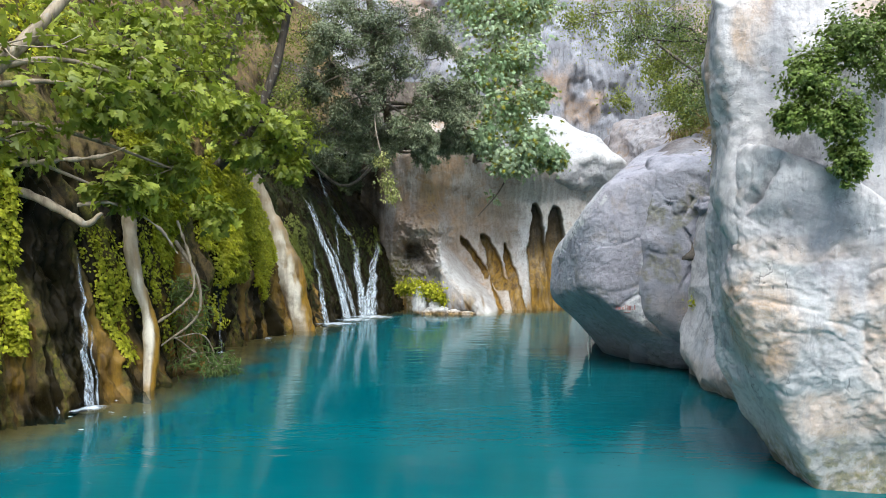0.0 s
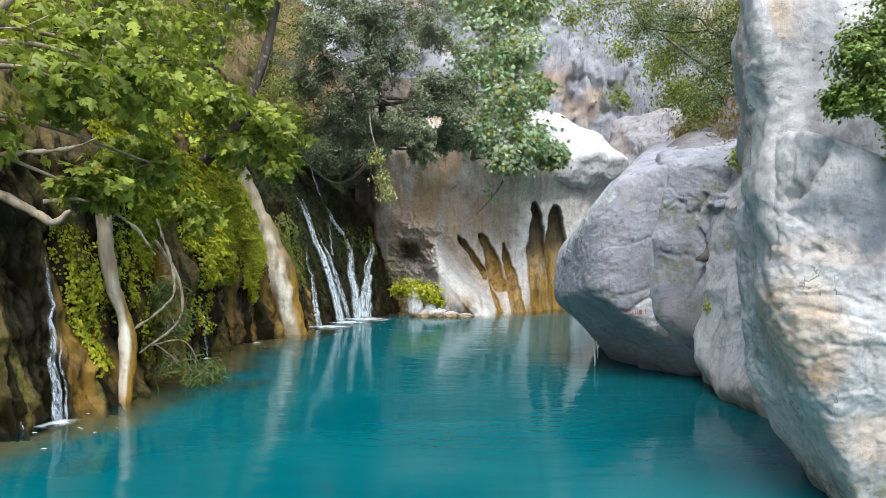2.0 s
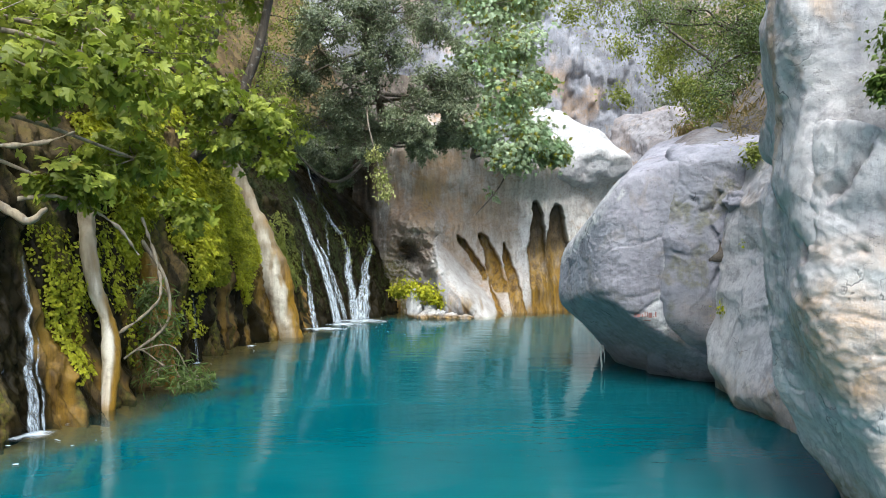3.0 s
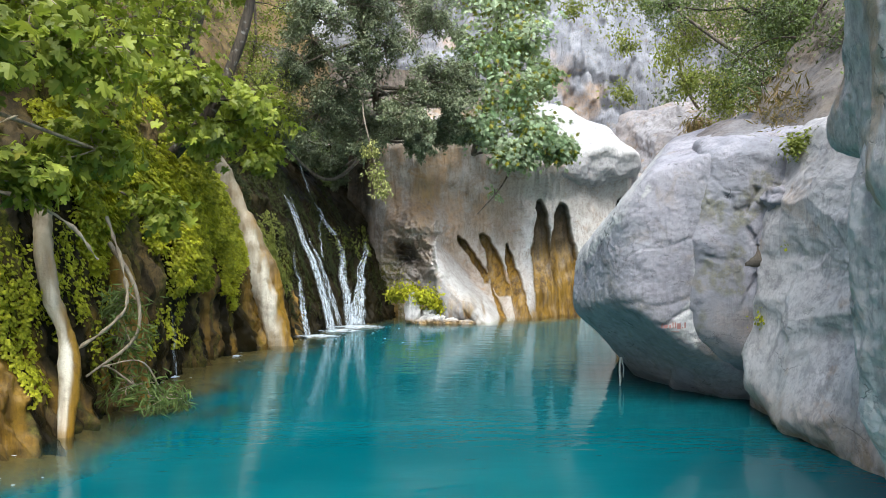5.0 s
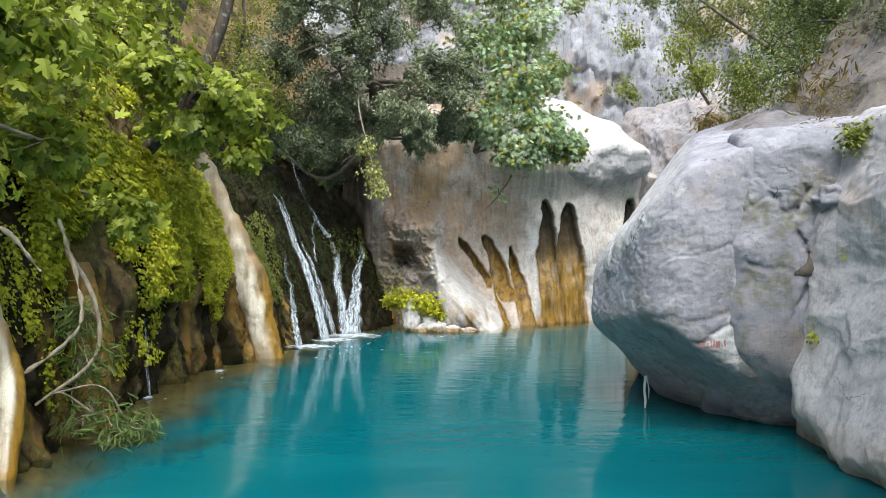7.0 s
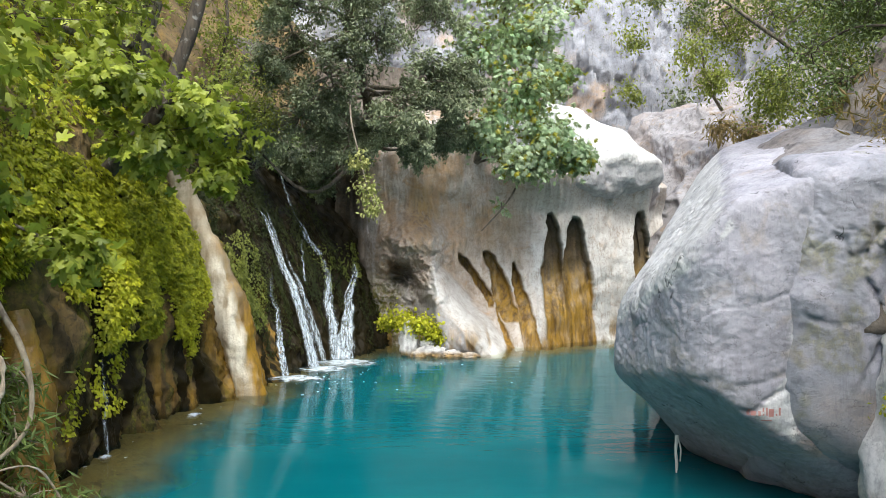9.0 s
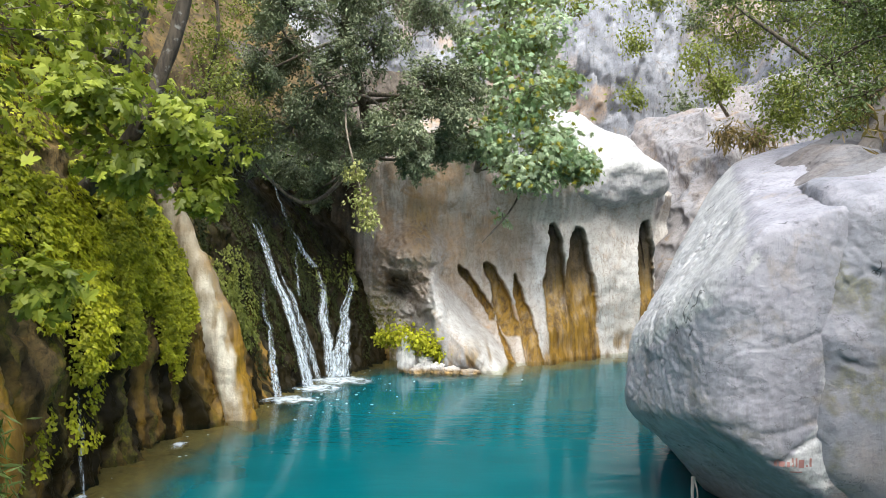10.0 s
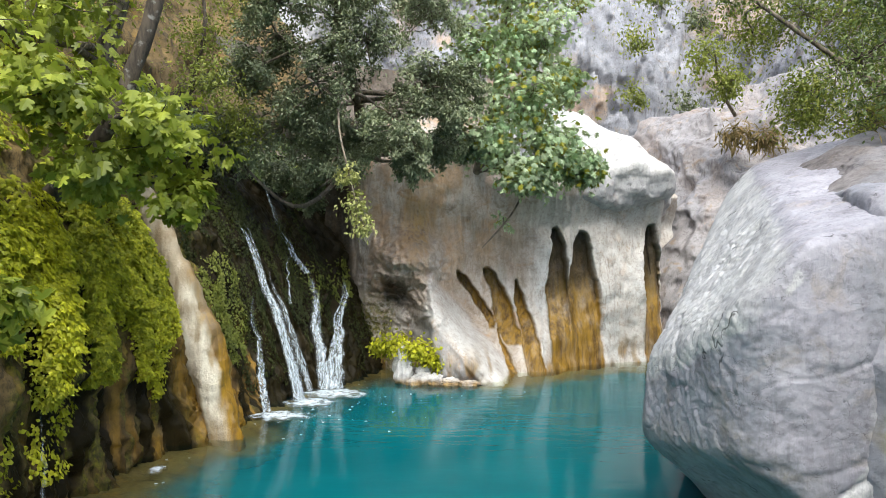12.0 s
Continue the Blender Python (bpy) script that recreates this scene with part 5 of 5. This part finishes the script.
bush("plane_tree", [(1.3, 17.9, 7.6, 0.9, 0.8, 0.9), (2.0, 18.0, 6.6, 0.8, 0.8, 0.7), (0.9, 17.8, 6.1, 0.8, 0.7, 0.7), (1.6, 17.6, 5.2, 0.85, 0.8, 0.6), (1.0, 17.7, 4.5, 0.65, 0.6, 0.5), (2.2, 17.6, 4.4, 0.7, 0.6, 0.45), (2.8, 17.9, 4.0, 0.45, 0.5, 0.35), (1.7, 17.5, 3.9, 0.6, 0.5, 0.35), (2.5, 18.1, 5.7, 0.5, 0.5, 0.5), (0.7, 18.4, 8.3, 0.8, 0.8, 0.7), (2.3, 18.4, 8.0, 0.7, 0.8, 0.8)],
     12000, 0.102, "lobed", LEAF_PLANE, "young plane tree with light blue green lobed leaves", 65, "tree", [(0.9, 19.6, 4.1), (1.1, 19.0, 5.0), (1.4, 18.5, 6.4), (1.5, 18.3, 8.6)], BARK, 0.65, 0.4, 0.008, 0.2, 0.08, 26)
bush("vine", [(-1.2, 15.2, 3.15, 0.24, 0.2, 0.25), (-1.1, 15.2, 2.82, 0.18, 0.18, 0.22), (-1.32, 15.25, 3.6, 0.14, 0.14, 0.2)], 900, 0.065, "oval", LEAF_TIP, "hanging vine tip with pale yellow green leaves", 66, "vine",
     [(-1.6, 16.2, 4.9), (-1.5, 15.5, 4.3), (-1.35, 15.25, 3.7), (-1.15, 15.2, 2.9)], BARK, 0.7, 0.6, 0.005, 0.25, 0.02, 8)
bush("bare_branch", [(1.3, 18.0, 3.0, 0.35, 0.2, 0.2)], 30, 0.1, "lobed", LEAF_PLANE, "thin drooping branch before the tan wall", 67, "branch", [(1.8, 17.7, 3.9), (1.6, 17.9, 3.4), (1.35, 18.0, 3.0), (0.9, 18.05, 2.5)], BARK, 0.6, 0.5, 0.006, 0.2, 0.025, 3)
bush("shrub", [(-3.5, 15.6, 5.0, 0.5, 0.4, 0.35), (-3.9, 16.5, 6.0, 0.6, 0.5, 0.4), (-3.5, 17.2, 7.0, 0.7, 0.5, 0.4), (-4.4, 15.6, 6.8, 0.7, 0.5, 0.5), (-3.1, 16.2, 4.6, 0.45, 0.4, 0.3), (-4.6, 16.8, 7.6, 0.7, 0.5, 0.4)],
     6500, 0.06, "oval", LEAF_VINE, "thin straggling shrub on the brown slope above the falls", 76, "shrub", [(-4.6, 17.4, 4.2), (-4.2, 16.8, 5.2), (-3.9, 16.6, 6.2), (-4.0, 16.6, 7.4)], BARK_DARK, 0.75, 0.3, 0.006, 0.25, 0.05, 14, 0.6)
# tree over the right side
bush("oak_tree", [(3.4, 15.5, 6.9, 0.8, 0.8, 0.55), (4.4, 15.0, 6.7, 0.8, 0.8, 0.6), (5.2, 14.5, 5.8, 0.6, 0.7, 0.45), (6.0, 14.3, 5.2, 0.7, 0.7, 0.5), (6.4, 14.0, 6.2, 0.9, 0.9, 0.6), (5.4, 14.6, 7.2, 1.0, 1.0, 0.7), (6.9, 13.6, 5.4, 0.7, 0.7, 0.6), (5.0, 14.0, 4.6, 0.4, 0.4, 0.3), (6.4, 15.2, 6.0, 0.8, 0.8, 0.5), (7.2, 15.0, 5.2, 0.8, 0.7, 0.5), (7.4, 14.0, 6.8, 1.0, 0.9, 0.7), (4.9, 15.5, 5.9, 0.5, 0.5, 0.4), (6.3, 14.6, 4.3, 0.6, 0.5, 0.35), (5.4, 14.9, 4.5, 0.45, 0.4, 0.25), (6.9, 15.5, 4.6, 0.7, 0.6, 0.5), (5.9, 14.2, 6.4, 0.7, 0.6, 0.4)],
     26000, 0.055, "oval", LEAF_VINE, "leaning tree with sparse yellow green leaves above the boulders", 68, "tree", [(7.6, 13.6, 3.6), (6.0, 14.1, 4.7), (5.3, 14.2, 5.2), (4.6, 14.3, 5.75), (4.0, 14.6, 6.4)], BARK, 0.75, 0.35, 0.006, 0.2, 0.045, 20, 0.7)
bush("thicket", [(4.4, 11.3, 4.0, 0.4, 0.35, 0.3), (5.0, 11.0, 4.5, 0.5, 0.4, 0.35), (4.9, 10.0, 4.2, 0.4, 0.35, 0.3), (5.6, 10.4, 4.9, 0.6, 0.45, 0.4), (4.4, 12.0, 4.5, 0.5, 0.4, 0.35), (5.3, 12.0, 5.1, 0.6, 0.5, 0.4), (4.7, 9.5, 3.6, 0.3, 0.3, 0.2), (5.4, 9.8, 5.2, 0.5, 0.4, 0.4)],
     7000, 0.05, "oval", LEAF_DARK, "dark dry thicket on the shaded buttress", 73, "thicket", [(5.6, 11.2, 3.2), (5.2, 11.1, 3.9), (5.0, 11.0, 4.6), (5.1, 11.0, 5.3)], BARK_DARK, 0.75, 0.3, 0.006, 0.22, 0.05, 14, 0.6)
bush("dry_grass", [(4.2, 10.3, 3.45, 0.4, 0.3, 0.12), (4.6, 11.0, 3.7, 0.4, 0.3, 0.12), (4.9, 11.8, 3.95, 0.4, 0.3, 0.12)], 900, 0.14, "willow", LEAF_DRY, "brown dry grass on the rock shoulder", 74, "grass", None, None, 0.6, -0.5, 0.004, 0.35, 0.02, 10)
bush("dry_grass", [(7.6, 21.9, 5.3, 0.45, 0.3, 0.35), (8.2, 21.6, 5.2, 0.35, 0.3, 0.3)], 700, 0.24, "willow", LEAF_DRY, "rusty dry grass hanging on the gully rock", 75, "grass", None, None, 0.6, 0.6, 0.004, 0.3, 0.02, 10)
bush("shrub", [(6.7, 21.5, 7.2, 0.8, 0.7, 0.6), (7.3, 21.5, 6.6, 0.6, 0.6, 0.5)], 1500, 0.1, "oval", LEAF_VINE, "yellow green shrub on the rock slope", 69, "shrub", [(7.8, 22.5, 5.9), (7.2, 22, 6.5), (6.9, 21.6, 7.2)], BARK, 0.7, 0.3, 0.008, 0.25, 0.05, 10)
bush("oak_tree", [(4.7, 12.0, 5.2, 0.5, 0.5, 0.35), (5.3, 12.2, 5.0, 0.5, 0.5, 0.35), (4.9, 11.6, 5.0, 0.5, 0.5, 0.4), (5.4, 12.6, 5.1, 0.6, 0.6, 0.45), (4.3, 12.7, 5.7, 0.45, 0.45, 0.3), (5.7, 12.0, 5.5, 0.6, 0.6, 0.45), (3.6, 12.9, 5.6, 0.4, 0.4, 0.3)],
     9000, 0.045, "oval", LEAF_DARK, "dark evergreen bough above the rock shoulder", 77, "tree", [(6.2, 12.4, 3.2), (5.8, 12.3, 4.2), (5.3, 12.2, 4.9), (4.6, 12.4, 5.4)], BARK_DARK, 0.75, 0.35, 0.006, 0.2, 0.06, 16, 0.5)
# dark ivy cushion on the pale boulder
bush("ivy_cushion", [(2.3, 4.3, 2.72, 0.22, 0.18, 0.22), (2.55, 4.3, 2.95, 0.28, 0.2, 0.25), (2.42, 4.25, 2.45, 0.2, 0.16, 0.16), (2.5, 4.25, 2.2, 0.1, 0.1, 0.16), (2.8, 4.25, 2.8, 0.22, 0.2, 0.25), (2.2, 4.35, 2.47, 0.13, 0.12, 0.1), (2.85, 4.3, 3.1, 0.25, 0.2, 0.2)],
     17000, 0.026, "ivy", LEAF_CUSHION, "dark green ivy cushion growing from a rock crack", 70, "ivy", None, None, 0.6, 0.3, 0.004, 0.15, 0.02, 34)
# leaves at the foot of the back wall
bush("fern_tuft", [(-0.75, 17.75, 0.72, 0.35, 0.2, 0.14), (-0.3, 17.65, 0.6, 0.3, 0.2, 0.16), (-0.05, 17.6, 0.42, 0.18, 0.15, 0.14), (-1.05, 17.9, 0.65, 0.2, 0.15, 0.12)], 1500, 0.075, "fan", LEAF_FERN, "bright green fern tuft over the white stone", 71, "fern", None, None, 0.6, 0.4, 0.004, 0.3, 0.02, 10)
# willow scrub hanging in the pool edge
bush("willow_scrub", [(-3.2, 9.0, 0.28, 0.3, 0.35, 0.18), (-2.95, 9.1, 0.16, 0.25, 0.3, 0.12), (-3.3, 9.0, 0.75, 0.2, 0.25, 0.3), (-3.35, 9.1, 1.15, 0.2, 0.25, 0.2)], 1000, 0.13, "willow", LEAF_WILLOW, "straggling willow scrub trailing into the water", 72, "shrub",
     [(-3.55, 9.2, 1.75), (-3.2, 9.0, 1.3), (-3.15, 8.9, 0.8), (-3.5, 8.6, 0.45)], BARK_PALE, 0.6, 0.3, 0.006, 0.3, 0.025, 10)


def branch(points, radii, label, wood=BARK_PALE):
    v, f = tube(points, [0.85 * r for r in radii], 10, 40, 0.02)
    return tagged(new("dead_branch", mesh_data("dead_branch", v, f, wood)), label, "branch", "bare branches")


branch([(-4.7, 6.7, 2.35), (-4.15, 6.9, 2.2), (-3.75, 7.0, 1.98), (-3.6, 7.0, 1.9), (-3.45, 7.0, 2.02)], [0.05, 0.055, 0.05, 0.045, 0.02], "broken bare branch with pale bark")
branch([(-4.6, 6.8, 2.4), (-4.0, 6.9, 2.52), (-3.5, 7.0, 2.58), (-3.2, 7.0, 2.68)], [0.03, 0.026, 0.02, 0.008], "long thin dry branch")
branch([(-3.7, 7.0, 2.1), (-3.4, 7.2, 2.12), (-3.1, 7.5, 1.9), (-2.95, 7.7, 1.6)], [0.02, 0.018, 0.014, 0.006], "thin arching dry twig")
branch([(-3.3, 8.6, 2.0), (-3.1, 8.5, 1.5), (-3.05, 8.4, 1.1), (-3.5, 8.3, 0.7)], [0.016, 0.018, 0.016, 0.01], "curved bare root hanging from the wall")


# ---- small things ----
from mathutils.bvhtree import BVHTree


def tree_of(ob):
    me = ob.data
    return BVHTree.FromPolygons([v.co for v in me.vertices], [tuple(f.vertices) for f in me.polygons])


def front(bvh, x, z, y=6.0):
    """The first place of a rock met from y on, going away from the pool's near end."""
    hit = bvh.ray_cast(Vector((x, y, z)), Vector((0, 1, 0)))
    return hit[0] if hit[0] else Vector((x, y + 3, z))


BIG = tree_of(bpy.data.objects["boulder"])
# faded red writing on the pale flake: plain strokes
sign = thing("painted_mark", tuple(front(BIG, 2.37, 0.88)), "faded red painted strokes on a pale rock flake", "graffiti")
for i, (x, z, w, h) in enumerate([(2.27, 0.885, 0.02, 0.05), (2.305, 0.875, 0.035, 0.035), (2.345, 0.875, 0.02, 0.035), (2.375, 0.89, 0.012, 0.06), (2.4, 0.89, 0.012, 0.06), (2.435, 0.88, 0.04, 0.06), (2.475, 0.865, 0.012, 0.015), (2.5, 0.89, 0.016, 0.06), (2.4, 0.82, 0.08, 0.01)]):
    rows = np.array([[tuple(front(BIG, x + w * (a - 0.5), z + h * (b - 0.5)) - Vector((0, 0.004, 0))) for b in (0, 0.5, 1)] for a in (0, 0.5, 1)])
    part("stroke", mesh_data("stroke", rows, grid_faces(3, 3), PAINT_RED), sign)

# limy drip hanging from the boulder's underside
drip = [(2.2, 10.4, 0.34), (2.17, 10.35, 0.2), (2.18, 10.35, 0.08), (2.17, 10.34, -0.02)]
v, f = tube(drip, [0.02, 0.012, 0.014, 0.008], 7, 20, 0.004)
cord = thing("dripping_root", drip[0], "pale limy root dripping into the pool", "root")
part("strand", mesh_data("strand", v, f, STRING), cord)
v, f = tube([(2.2, 10.4, 0.34), (2.22, 10.36, 0.22), (2.215, 10.36, 0.1)], [0.012, 0.008, 0.005], 6, 14, 0.003)
part("strand", mesh_data("strand", v, f, STRING), cord)

# moss and grass in the fissures
bush("moss_tuft", [(3.22, 8.72, 1.0, 0.06, 0.06, 0.1)], 260, 0.04, "fan", LEAF_FERN, "bright green moss tuft in a rock fissure", 81, "moss", None, None, 0.6, 0.4, 0.004, 0.4, 0.02, 6)
bush("moss_tuft", [(3.3, 8.68, 1.4, 0.05, 0.05, 0.06)], 160, 0.035, "fan", LEAF_FERN, "bright green moss tuft in a rock fissure", 82, "moss", None, None, 0.6, 0.4, 0.004, 0.4, 0.02, 6)
bush("moss_tuft", [(3.36, 8.55, 1.72, 0.05, 0.05, 0.05)], 140, 0.035, "fan", LEAF_FERN, "small moss tuft on pitted rock", 83, "moss", None, None, 0.6, 0.4, 0.004, 0.4, 0.02, 6)
bush("shrub", [(3.55, 8.75, 2.72, 0.16, 0.14, 0.1)], 420, 0.05, "oval", LEAF_VINE, "low olive green shrub in a rock cleft", 84, "shrub", None, None, 0.6, 0.3, 0.004, 0.35, 0.02, 8)
bush("shrub", [(3.7, 9.6, 3.15, 0.25, 0.2, 0.1), (4.1, 9.7, 3.3, 0.25, 0.2, 0.1)], 500, 0.06, "willow", LEAF_DRY, "dry grass tuft on the rock shoulder", 85, "grass", None, None, 0.6, -0.3, 0.004, 0.35, 0.02, 8)

# loose stones wedged in the fissure
for i, (x, y, z, a) in enumerate([(3.38, 8.82, 2.2, 0.16), (3.3, 8.8, 0.72, 0.12)]):
    d, f = cube_sphere(16)
    p = np.array((x, y, z)) + d * a * np.array((1, 0.9, 0.8)) * (1 + 0.3 * fbm(d * 1.4 + i * 5.3, 1.0, 4) + 0.25 * (worley(d + i * 3.1, 1.6)[0] - 0.4))[:, None]
    tagged(new("stone", mesh_data("stone", p, f, ROCK_GREY)), "grey stone wedged in the fissure", "stone", "wedged stones")

# bushes clinging to the far cliff
for i, (x, y, z, r) in enumerate([(9.2, 36.2, 12.2, 0.7), (10.2, 36.4, 14.2, 0.6), (9.0, 35.5, 9.4, 0.6), (11.3, 35.2, 9.0, 0.7), (6.6, 36.5, 14.0, 0.8), (12.0, 36.0, 13.0, 0.6)]):
    bush("cliff_shrub", [(x, y, z, r, 0.5, 0.6 * r), (x + 0.3, y, z - 0.5 * r, 0.6 * r, 0.4, 0.4 * r)], 420, 0.17, "oval", LEAF_OAK if i % 2 else LEAF_VINE, "small shrub clinging to the far cliff", 90 + i, "shrub", None, None, 0.7, 0.4, 0.01, 0.45, 0.02, 7)
